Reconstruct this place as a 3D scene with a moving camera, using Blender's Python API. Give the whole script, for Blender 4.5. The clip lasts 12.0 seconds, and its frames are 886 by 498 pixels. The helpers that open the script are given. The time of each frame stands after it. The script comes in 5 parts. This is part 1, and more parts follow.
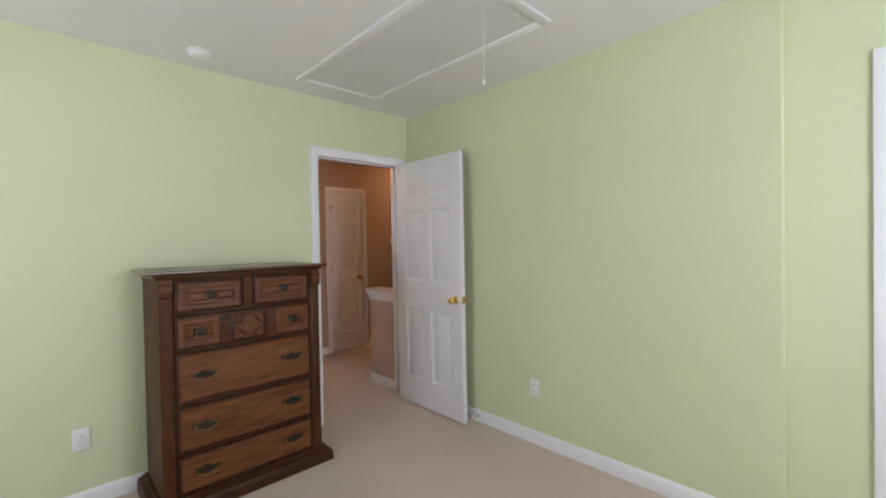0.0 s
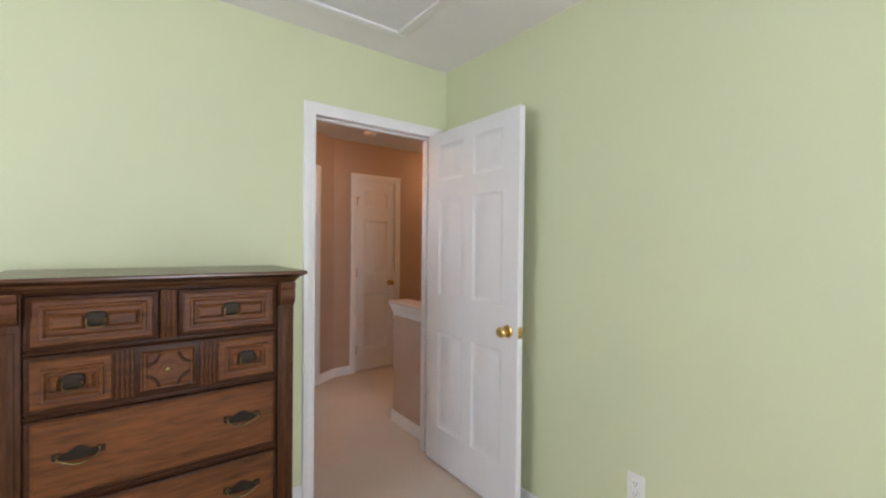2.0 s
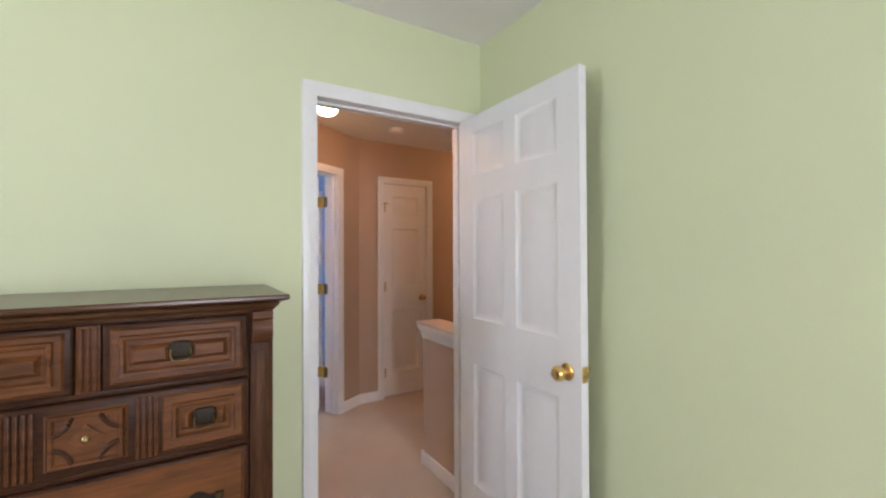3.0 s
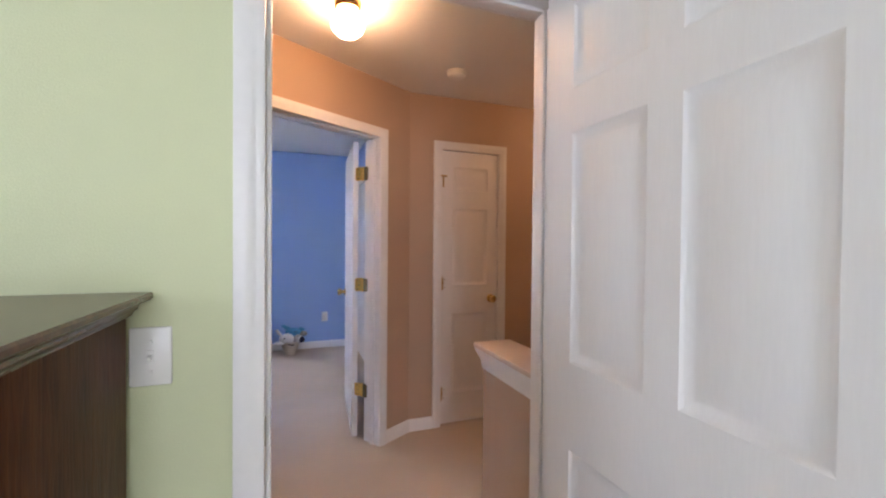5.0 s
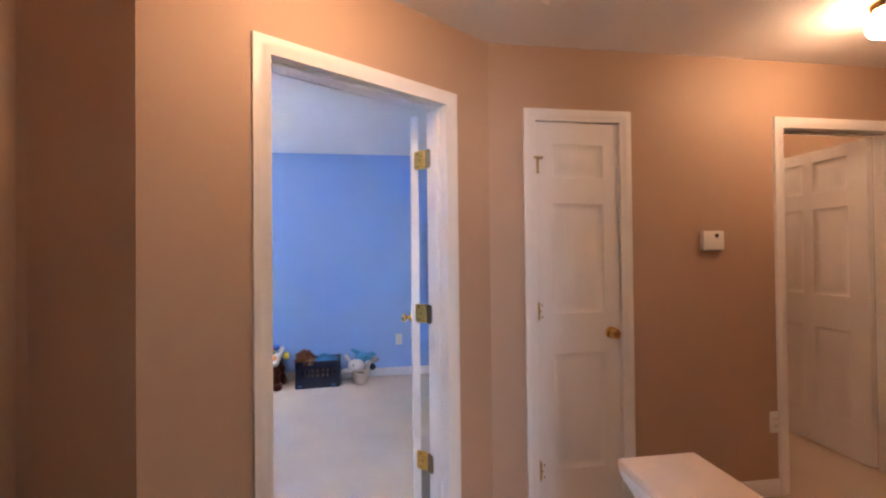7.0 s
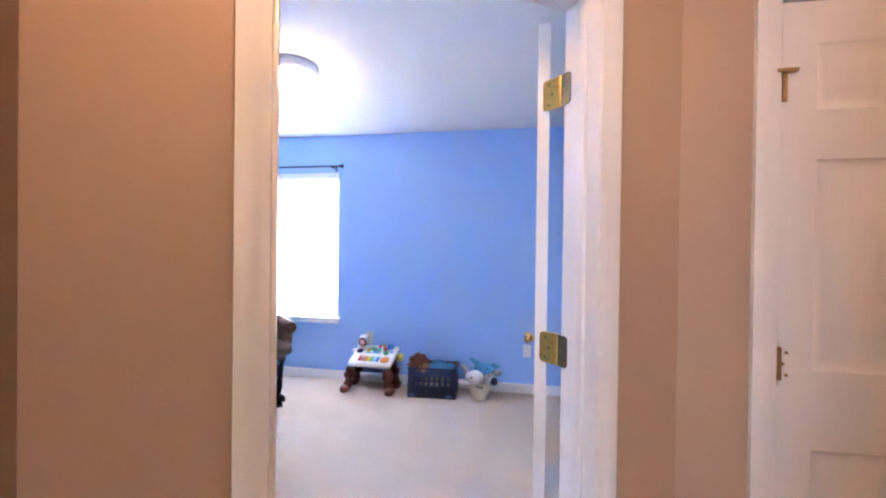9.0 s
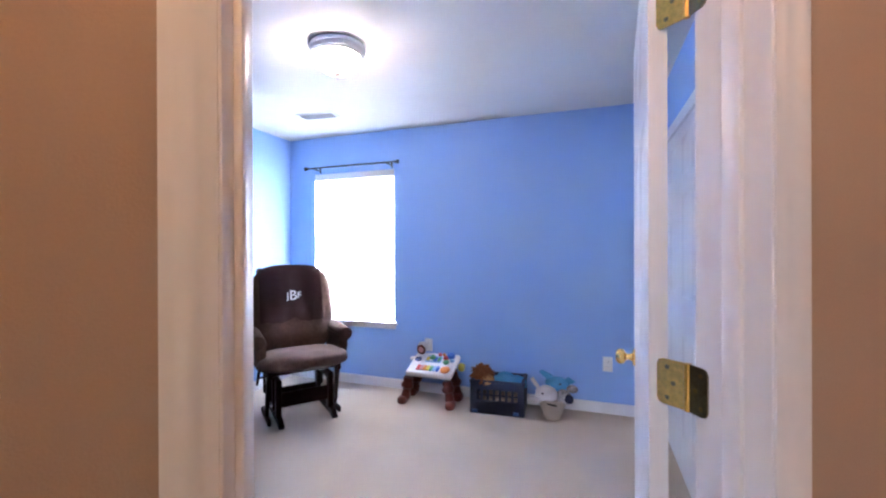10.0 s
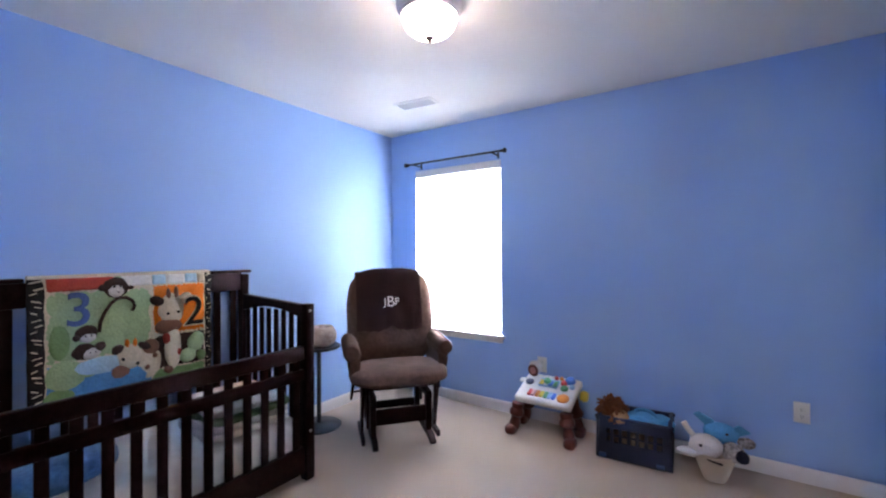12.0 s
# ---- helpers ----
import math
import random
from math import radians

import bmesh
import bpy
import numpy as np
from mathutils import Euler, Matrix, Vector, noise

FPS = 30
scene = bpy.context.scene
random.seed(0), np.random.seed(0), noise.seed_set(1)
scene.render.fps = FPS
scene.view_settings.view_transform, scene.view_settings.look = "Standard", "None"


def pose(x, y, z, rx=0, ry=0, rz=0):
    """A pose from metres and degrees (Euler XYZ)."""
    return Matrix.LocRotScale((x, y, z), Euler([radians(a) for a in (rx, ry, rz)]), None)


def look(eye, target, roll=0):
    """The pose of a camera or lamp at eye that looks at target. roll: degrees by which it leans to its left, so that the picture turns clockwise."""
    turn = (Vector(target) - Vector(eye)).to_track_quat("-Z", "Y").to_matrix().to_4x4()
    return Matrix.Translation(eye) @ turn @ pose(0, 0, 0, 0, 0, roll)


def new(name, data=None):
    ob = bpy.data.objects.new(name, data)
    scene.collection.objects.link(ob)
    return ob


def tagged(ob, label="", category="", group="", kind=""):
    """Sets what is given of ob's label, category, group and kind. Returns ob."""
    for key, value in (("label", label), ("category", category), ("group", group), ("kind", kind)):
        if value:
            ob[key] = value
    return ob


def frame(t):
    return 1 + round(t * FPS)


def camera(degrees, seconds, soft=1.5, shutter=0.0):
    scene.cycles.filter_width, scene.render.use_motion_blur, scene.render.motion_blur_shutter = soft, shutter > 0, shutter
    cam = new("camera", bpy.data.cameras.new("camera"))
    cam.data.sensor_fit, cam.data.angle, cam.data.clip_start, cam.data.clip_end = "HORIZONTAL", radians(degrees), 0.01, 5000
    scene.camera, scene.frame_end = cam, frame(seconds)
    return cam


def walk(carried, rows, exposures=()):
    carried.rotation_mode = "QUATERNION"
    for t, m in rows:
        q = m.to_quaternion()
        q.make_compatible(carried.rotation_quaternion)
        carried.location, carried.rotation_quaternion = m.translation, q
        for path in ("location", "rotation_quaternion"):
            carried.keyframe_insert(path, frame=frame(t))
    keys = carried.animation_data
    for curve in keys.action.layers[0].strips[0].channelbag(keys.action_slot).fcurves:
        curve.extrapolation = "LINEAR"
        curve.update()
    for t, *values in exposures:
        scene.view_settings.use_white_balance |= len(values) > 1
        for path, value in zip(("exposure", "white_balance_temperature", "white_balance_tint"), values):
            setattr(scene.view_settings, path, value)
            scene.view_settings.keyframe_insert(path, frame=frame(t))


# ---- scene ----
cam = camera(94.0, 12.0, soft=2.2)

PATH = [
    (0, (-2.278, -2.857, 1.343), (-0.898, -1.409, 1.313), -1.1),
    (0.5, (-2.109, -2.688, 1.33), (-0.727, -1.243, 1.285), -1.2),
    (1, (-1.924, -2.511, 1.333), (-0.577, -1.034, 1.273), -0.5),
    (1.5, (-1.744, -2.316, 1.331), (-0.466, -0.778, 1.28), 0.3),
    (2, (-1.581, -2.137, 1.339), (-0.384, -0.535, 1.318), 0.6),
    (2.5, (-1.426, -1.943, 1.344), (-0.304, -0.287, 1.351), 0.4),
    (3, (-1.271, -1.758, 1.347), (-0.234, -0.048, 1.368), -0.3),
    (5, (-0.77, -0.982, 1.333), (-0.076, 0.894, 1.304), 0.5),
    (5.5, (-0.691, -0.798, 1.333), (-0.104, 1.114, 1.332), 0.7),
    (6, (-0.625, -0.591, 1.332), (-0.139, 1.349, 1.349), 0.6),
    (6.5, (-0.563, -0.386, 1.338), (-0.173, 1.575, 1.363), -0.3),
    (8.5, (-0.412, 0.403, 1.335), (-0.596, 2.394, 1.325), 0.7),
    (9, (-0.413, 0.571, 1.343), (-0.79, 2.535, 1.328), 0.7),
    (9.5, (-0.441, 0.75, 1.327), (-0.988, 2.673, 1.316), 0.6),
    (10, (-0.484, 0.915, 1.312), (-1.156, 2.798, 1.309), -0.2),
    (10.5, (-0.551, 1.063, 1.319), (-1.337, 2.902, 1.321), -1.0),
    (11, (-0.6, 1.185, 1.322), (-1.526, 2.958, 1.341), -1.3),
    (11.5, (-0.647, 1.285, 1.31), (-1.692, 2.99, 1.337), -1.0),
    (12, (-0.69, 1.369, 1.309), (-1.827, 3.014, 1.32), -0.3),
]
walk(cam, [(t, look(eye, target, roll)) for t, eye, target, roll in PATH],
     exposures=[(0, 0.08, 6000, 18), (1, 0.16, 6000, 18), (2.5, 0.52, 6000, 18), (5, 0.55, 5900, 18), (6.5, 0.80, 5600, 18), (8.5, 1.47, 5450, 18), (9.2, 1.28, 5450, 18), (10, 0.90, 5500, 18), (11, 0.68, 5850, 20), (12, 0.34, 5950, 18)])

# ---------------------------------------------------------------- world and light
world = bpy.data.worlds.new("world")
scene.world = world
world.use_nodes = True
wn = world.node_tree
sky = wn.nodes.new("ShaderNodeTexSky")
sky.sky_type, sky.sun_disc = "NISHITA", False
sky.sun_elevation, sky.sun_rotation = radians(48), radians(100)
wn.links.new(sky.outputs[0], wn.nodes["Background"].inputs[0])
wn.nodes["Background"].inputs[1].default_value = 0.1


def lamp(name, kind, m, energy, color, size=None, size_y=None):
    data = bpy.data.lights.new(name, kind)
    data.energy, data.color = energy, color
    if kind == "AREA":
        data.shape, data.size, data.size_y = "RECTANGLE", size, size_y
    elif kind == "POINT":
        data.shadow_soft_size = size
    ob = new(name, data)
    ob.matrix_world = m
    return ob


sun = lamp("sun", "SUN", look((6, -1, 7), (0, 0, 0)), 2.0, (1.0, 0.95, 0.88))
sun.data.angle = radians(0.5)
WINDOW_BLUE, WINDOW_SOUTH, WINDOW_WEST = 3400, 38, 20
HALL_GLOW, NURSERY_GLOW = 47.0, 34.0    # how strongly the lamps' glass shines
WARM, SOFT_WARM, DAY = (1.0, 0.55, 0.25), (1.0, 0.76, 0.55), (0.93, 0.96, 1.0)

# daylight in the window openings; the two bedroom ones are unseen guesses
lamp("daylight_nursery", "AREA", look((-2.67, 4.53, 1.33), (-2.67, 3.5, 1.33)), WINDOW_BLUE, DAY, 0.86, 1.42)
# Both bedroom lamps tilt up, to brighten the ceiling.
lamp("daylight_bedroom", "AREA", look((-1.12, -4.33, 1.45), (-1.12, -3.3, 1.68)), WINDOW_SOUTH, DAY, 0.9, 1.4)
lamp("daylight_bedroom", "AREA", look((-3.70, -1.2, 1.45), (-3.0, -1.2, 1.62)), WINDOW_WEST, DAY, 0.9, 1.4)

# ---------------------------------------------------------------- plan, in metres
T, TN = 0.115, 0.136            # wall thickness, and that of the nursery door wall
BX, BY = 0.03, 0.0           # the bedroom's inner corner beside its door
CEIL, CEIL_HALL = 2.442, 2.385
ANG = 31.33                     # the turn of the nursery's door wall
DX, DY = math.cos(radians(ANG)), math.sin(radians(ANG))
DA = (-0.916, 1.254)            # outer foot of its casing
D0, D1 = -0.326, 1.088          # its ends, along it from there
Y_CLOSET, X_NURSERY, Y_NURSERY = 1.82, -3.42, 4.434


def bed(x, y, z, rx=0, ry=0, rz=0):
    """A pose in the bedroom, from its inner corner."""
    return pose(BX + x, BY + y, z, rx, ry, rz)


def diag_pose(s, off=0.0, z=0.0):
    """A pose on the nursery's door wall, s along it, off into the nursery."""
    return pose(DA[0] + s * DX - off * DY, DA[1] + s * DY + off * DX, z, 0, 0, ANG)


# ---------------------------------------------------------------- materials
def mat(name, color, rough=0.6, metal=0.0, grain=60.0, var=0.06, bump=0.05, coarse=2.5, stretch=(1, 1, 1), dark=None, spec=0.5, sheen=0.0, trans=0.0):
    """A surface with a colour that varies at a coarse and a fine scale, and a fine relief."""
    m = bpy.data.materials.new(name)
    m.use_nodes = True
    t = m.node_tree
    b = t.nodes["Principled BSDF"]
    co = t.nodes.new("ShaderNodeTexCoord")
    mp = t.nodes.new("ShaderNodeMapping")
    mp.inputs["Scale"].default_value = stretch
    t.links.new(co.outputs["Object"], mp.inputs[0])
    fine, wide = t.nodes.new("ShaderNodeTexNoise"), t.nodes.new("ShaderNodeTexNoise")
    fine.inputs["Scale"].default_value, fine.inputs["Detail"].default_value = grain, 4
    wide.inputs["Scale"].default_value, wide.inputs["Detail"].default_value = coarse, 3
    both = t.nodes.new("ShaderNodeMath")
    both.operation = "MULTIPLY_ADD"
    both.inputs[1].default_value = 0.5
    half = t.nodes.new("ShaderNodeMath")
    half.operation = "MULTIPLY"
    half.inputs[1].default_value = 0.5
    for n in (fine, wide):
        t.links.new(mp.outputs[0], n.inputs["Vector"])
    t.links.new(wide.outputs["Fac"], half.inputs[0])
    t.links.new(fine.outputs["Fac"], both.inputs[0])
    t.links.new(half.outputs[0], both.inputs[2])
    ramp = t.nodes.new("ShaderNodeValToRGB")
    low = dark or tuple(c * (1 - var * 2) for c in color)
    high = tuple(min(1, c * (1 + var)) for c in color)
    ramp.color_ramp.elements[0].position, ramp.color_ramp.elements[1].position = 0.3, 0.7
    ramp.color_ramp.elements[0].color, ramp.color_ramp.elements[1].color = (*low, 1), (*high, 1)
    t.links.new(both.outputs[0], ramp.inputs[0])
    t.links.new(ramp.outputs[0], b.inputs["Base Color"])
    b.inputs["Roughness"].default_value, b.inputs["Metallic"].default_value = rough, metal
    b.inputs["Specular IOR Level"].default_value = spec
    b.inputs["Sheen Weight"].default_value = sheen
    b.inputs["Transmission Weight"].default_value = trans
    if bump:
        bp = t.nodes.new("ShaderNodeBump")
        bp.inputs["Strength"].default_value, bp.inputs["Distance"].default_value = bump, 0.01
        t.links.new(fine.outputs["Fac"], bp.inputs["Height"])
        t.links.new(bp.outputs[0], b.inputs["Normal"])
    return m


def glow(name, color, strength):
    m = bpy.data.materials.new(name)
    m.use_nodes = True
    b = m.node_tree.nodes["Principled BSDF"]
    b.inputs["Base Color"].default_value = (0.9, 0.88, 0.84, 1)
    b.inputs["Roughness"].default_value = 0.25
    b.inputs["Emission Color"].default_value, b.inputs["Emission Strength"].default_value = (*color, 1), strength
    return m


def pane_glass():
    m = bpy.data.materials.new("glass")
    m.use_nodes = True
    b = m.node_tree.nodes["Principled BSDF"]
    b.inputs["Base Color"].default_value = (1, 1, 1, 1)
    b.inputs["Roughness"].default_value, b.inputs["Transmission Weight"].default_value = 0.0, 1.0
    return m


def blind_white():
    """Thin white vinyl that lets part of the light through."""
    m = bpy.data.materials.new("blind_vinyl")
    m.use_nodes = True
    t = m.node_tree
    b = t.nodes["Principled BSDF"]
    b.inputs["Base Color"].default_value, b.inputs["Roughness"].default_value = (0.86, 0.86, 0.85, 1), 0.45
    tr, mx = t.nodes.new("ShaderNodeBsdfTranslucent"), t.nodes.new("ShaderNodeMixShader")
    tr.inputs[0].default_value = (0.88, 0.88, 0.86, 1)
    mx.inputs[0].default_value = 0.55
    t.links.new(b.outputs[0], mx.inputs[1])
    t.links.new(tr.outputs[0], mx.inputs[2])
    t.links.new(mx.outputs[0], t.nodes["Material Output"].inputs[0])
    return m


def wood(name, light, deep, stretch, rough=0.38, bump=0.12):
    """Stained wood: long streaks of grain, with blotches of darker glaze."""
    m = mat(name, light, rough, grain=14, coarse=5, stretch=stretch, dark=deep, bump=bump)
    t = m.node_tree
    for n in t.nodes:
        if n.bl_idname == "ShaderNodeTexNoise":
            n.inputs["Distortion"].default_value = 0.6
    return m


M_GREEN = mat("green_paint", (0.632, 0.668, 0.43), 0.62, grain=260, var=0.025, bump=0.10, coarse=1.2)
M_TAN = mat("tan_paint", (0.44, 0.310, 0.218), 0.6, grain=260, var=0.03, bump=0.10, coarse=1.2)
M_BLUE = mat("blue_paint", (0.283, 0.442, 0.78), 0.55, grain=260, var=0.025, bump=0.10, coarse=1.2)
M_CEIL = mat("ceiling_paint", (0.82, 0.80, 0.78), 0.85, grain=180, var=0.03, bump=0.16, coarse=1.5)
M_TRIM = mat("white_trim_paint", (0.80, 0.79, 0.79), 0.35, grain=40, var=0.02, bump=0.02)
M_DOOR = mat("white_door_paint", (0.78, 0.77, 0.78), 0.42, grain=30, var=0.02, bump=0.05, stretch=(6, 6, 0.6))
M_CARPET = mat("beige_carpet", (0.60, 0.50, 0.40), 0.95, grain=420, var=0.10, bump=0.5, coarse=1.6, spec=0.1, sheen=0.2)
M_HATCH = mat("grey_white_panel", (0.72, 0.72, 0.72), 0.5, grain=30, var=0.03, bump=0.03)
M_BRASS = mat("polished_brass", (0.82, 0.58, 0.22), 0.2, 1.0, grain=90, var=0.10, bump=0.02)
M_BRASS_OLD = mat("worn_brass", (0.30, 0.22, 0.095), 0.35, 1.0, grain=120, var=0.25, bump=0.08)
# Dark tone; on the nursery hinges' jamb plates it paints in their shade.
M_BRASS_DARK = mat("shaded_brass", (0.20, 0.17, 0.10), 0.3, 1.0, grain=120, var=0.15, bump=0.05)
M_STEEL = mat("brushed_nickel", (0.45, 0.43, 0.40), 0.35, 1.0, grain=120, var=0.08, bump=0.03)
M_PEWTER = mat("dark_pull_metal", (0.034, 0.023, 0.013), 0.5, 0.1, grain=120, var=0.3, bump=0.2)
M_BRASS_HINGE = mat("lacquered_brass", (0.86, 0.50, 0.11), 0.32, 1.0, grain=90, var=0.2, bump=0.03)
M_BAIL = mat("dull_bronze", (0.16, 0.11, 0.05), 0.38, 1.0, grain=120, var=0.3, bump=0.1)
M_BRASS_SATIN = mat("satin_brass", (0.52, 0.36, 0.17), 0.45, 0.9, grain=120, var=0.12, bump=0.03)
M_PEWTER.node_tree.nodes["Principled BSDF"].inputs["Specular IOR Level"].default_value = 0.25
M_PLATE = mat("white_plastic", (0.80, 0.79, 0.76), 0.3, grain=20, var=0.02, bump=0.0)
M_SLOT = mat("dark_slot", (0.03, 0.03, 0.03), 0.5, bump=0.0)
M_OAK_H = wood("pine_drawer_front", (0.205, 0.072, 0.021), (0.050, 0.018, 0.006), (0.7, 4, 5), 0.42, 0.06)
M_OAK_V = wood("pine_case_side", (0.108, 0.043, 0.017), (0.036, 0.014, 0.006), (9, 9, 1.0), 0.45)
M_OAK_M = wood("pine_drawer_edge", (0.150, 0.054, 0.019), (0.050, 0.018, 0.007), (0.9, 5, 6), 0.42, 0.06)
M_OAK_D = wood("pine_dark_glaze", (0.076, 0.029, 0.012), (0.022, 0.009, 0.005), (1.5, 8, 9))
M_TOP = wood("pine_top", (0.115, 0.050, 0.020), (0.05, 0.020, 0.008), (0.8, 6, 6), 0.25, 0.03)
M_TOP.node_tree.nodes["Principled BSDF"].inputs["Coat Weight"].default_value = 0.18
M_TOP.node_tree.nodes["Principled BSDF"].inputs["Coat Roughness"].default_value = 0.3
M_ESPRESSO = wood("espresso_wood", (0.016, 0.0045, 0.0048), (0.006, 0.002, 0.002), (5, 5, 5), 0.42, 0.05)
M_ESPRESSO.node_tree.nodes["Principled BSDF"].inputs["Specular IOR Level"].default_value = 0.06
for m, gloss in ((M_OAK_H, 0.28), (M_OAK_V, 0.14), (M_OAK_D, 0.18), (M_OAK_M, 0.2)):
    m.node_tree.nodes["Principled BSDF"].inputs["Specular IOR Level"].default_value = gloss
M_RIM = mat("frosted_nickel_rim", (0.93, 0.91, 0.93), 0.5, 0.0, grain=90, var=0.05, bump=0.02)
M_FABRIC = mat("brown_suede", (0.082, 0.047, 0.036), 0.9, grain=35, var=0.22, bump=0.25, coarse=6, sheen=0.04, spec=0.1)
M_THROW = mat("chocolate_fleece", (0.042, 0.021, 0.021), 0.95, grain=160, var=0.2, bump=0.4, sheen=0.03, spec=0.05)
M_THREAD = mat("white_thread", (0.78, 0.74, 0.72), 0.9, grain=300, var=0.05, bump=0.3)
M_BLACK = mat("black_metal", (0.010, 0.010, 0.011), 0.35, 0.4, var=0.1, bump=0.0)
M_BLIND = blind_white()
M_GLASS = pane_glass()
M_OPAL_HALL = glow("lit_opal_glass_warm", WARM, HALL_GLOW)
M_OPAL = glow("lit_opal_glass", SOFT_WARM, NURSERY_GLOW)


def plain(name, color, rough=0.6, grain=80, bump=0.1, var=0.06):
    return mat(name, color, rough, grain=grain, bump=bump, var=var)


# ---------------------------------------------------------------- building helpers
def box(bm, x0, y0, z0, x1, y1, z1, bevel=0.0, seg=2, m=None, mi=0):
    r = bmesh.ops.create_cube(bm, size=1)
    vs = r["verts"]
    for v in vs:
        v.co = Vector((x0 + (v.co.x + 0.5) * (x1 - x0), y0 + (v.co.y + 0.5) * (y1 - y0), z0 + (v.co.z + 0.5) * (z1 - z0)))
    fs = list({f for v in vs for f in v.link_faces})
    if bevel:
        es = list({e for f in fs for e in f.edges})
        r = bmesh.ops.bevel(bm, geom=es, offset=bevel, segments=seg, profile=0.5, affect="EDGES")
        vs = list({v for f in r["faces"] for v in f.verts} | {v for v in vs if v.is_valid})
        fs = list({f for v in vs for f in v.link_faces})
    for f in fs:
        f.material_index = mi
    if m is not None:
        bmesh.ops.transform(bm, matrix=m, verts=vs)
    return vs


def lathe(bm, prof, n=20, m=None):
    """A turned shape: prof is radius and height, from the bottom up, about the z axis."""
    rings, made = [], []
    for r, z in prof:
        if r < 1e-5:
            ring = [bm.verts.new((0, 0, z))]
        else:
            ring = [bm.verts.new((r * math.cos(2 * math.pi * k / n), r * math.sin(2 * math.pi * k / n), z)) for k in range(n)]
        rings.append(ring)
        made += ring
    for a, b in zip(rings, rings[1:]):
        for k in range(n):
            q = [a[k % len(a)], a[(k + 1) % len(a)], b[(k + 1) % len(b)], b[k % len(b)]]
            q = [v for i, v in enumerate(q) if v not in q[:i]]
            if len(q) > 2:
                bm.faces.new(q)
    for ring, flip in ((rings[0], True), (rings[-1], False)):
        if len(ring) > 1:
            bm.faces.new(ring[::-1] if flip else ring)
    if m is not None:
        bmesh.ops.transform(bm, matrix=m, verts=made)
    return made


def tube(bm, pts, r, n=8):
    """A round bar along the points."""
    pts = [Vector(p) for p in pts]
    rings = []
    for i, p in enumerate(pts):
        d = (pts[min(i + 1, len(pts) - 1)] - pts[max(i - 1, 0)]).normalized()
        side = d.cross(Vector((0, 0, 1)) if abs(d.z) < 0.9 else Vector((1, 0, 0))).normalized()
        up = side.cross(d)
        rings.append([bm.verts.new(p + r * (math.cos(2 * math.pi * k / n) * side + math.sin(2 * math.pi * k / n) * up)) for k in range(n)])
    for a, b in zip(rings, rings[1:]):
        for k in range(n):
            bm.faces.new((a[k], a[(k + 1) % n], b[(k + 1) % n], b[k]))
    bm.faces.new(rings[0][::-1])
    bm.faces.new(rings[-1])


def prism(bm, outline, y0, y1, m=None):
    """An outline in x and z, drawn out from y0 to y1."""
    a = [bm.verts.new((x, y0, z)) for x, z in outline]
    b = [bm.verts.new((x, y1, z)) for x, z in outline]
    n = len(outline)
    bm.faces.new(a)
    bm.faces.new(b[::-1])
    for k in range(n):
        bm.faces.new((a[k], b[k], b[(k + 1) % n], a[(k + 1) % n]))
    if m is not None:
        bmesh.ops.transform(bm, matrix=m, verts=a + b)


def blob(bm, c, r, squash=(1, 1, 1), rough=0.0, sub=3, seed=0.0):
    """A soft lump with an uneven surface."""
    vs = bmesh.ops.create_icosphere(bm, subdivisions=sub, radius=1)["verts"]
    for v in vs:
        k = 1 + rough * noise.noise(v.co * 3.1 + Vector((seed, seed * 2, 0)))
        v.co = Vector((c[0] + v.co.x * r * squash[0] * k, c[1] + v.co.y * r * squash[1] * k, c[2] + v.co.z * r * squash[2] * k))
    return vs


def cushion(bm, sx, sy, sz, power=4.0, n=18, m=None, lump=0.004):
    """A stuffed pad: a superellipsoid of that size about the origin."""
    at, n = {}, n + 1

    def corner(p):
        key = tuple(round(c, 5) for c in p)
        if key not in at:
            at[key] = bm.verts.new(p)
        return at[key]
    for axis in range(3):
        for side in (-1, 1):
            for i in range(n):
                for k in range(n):
                    quad = []
                    for a, b in ((i, k), (i + 1, k), (i + 1, k + 1), (i, k + 1)):
                        p = [2 * a / n - 1, 2 * b / n - 1]
                        p.insert(axis, side)
                        quad.append(corner(p))
                    bm.faces.new(quad if side > 0 else quad[::-1])
    vs = list(at.values())
    for v in vs:
        p = v.co
        k = (abs(p.x) ** power + abs(p.y) ** power + abs(p.z) ** power) ** (1 / power)
        q = p / k
        v.co = Vector((q.x * sx / 2, q.y * sy / 2, q.z * sz / 2))
        v.co += v.co.normalized() * lump * noise.noise(v.co * 9)
    if m is not None:
        bmesh.ops.transform(bm, matrix=m, verts=vs)


def mesh_of(name, bm, mats, smooth=True):
    bmesh.ops.recalc_face_normals(bm, faces=bm.faces)
    me = bpy.data.meshes.new(name)
    bm.to_mesh(me)
    bm.free()
    for m in mats if isinstance(mats, (list, tuple)) else [mats]:
        me.materials.append(m)
    if smooth:
        me.polygons.foreach_set("use_smooth", [True] * len(me.polygons))
        me.set_sharp_from_angle(angle=radians(38))
    return me


def part(name, bm, material, parent, label="", m=None):
    ob = new(name, mesh_of(name, bm, material))
    ob.parent = parent
    if m is not None:
        ob.matrix_basis = m
    return tagged(ob, label)


def again(ob, parent, m):
    """A further part on the same mesh."""
    o = new(ob.name.split(".")[0], ob.data)
    o.parent, o.matrix_basis = parent, m
    for key in ("label",):
        if key in ob:
            o[key] = ob[key]
    return o


def thing(name, m, label, category, group="", kind=""):
    ob = new(name)
    ob.matrix_basis = m
    return tagged(ob, label, category, group, kind)


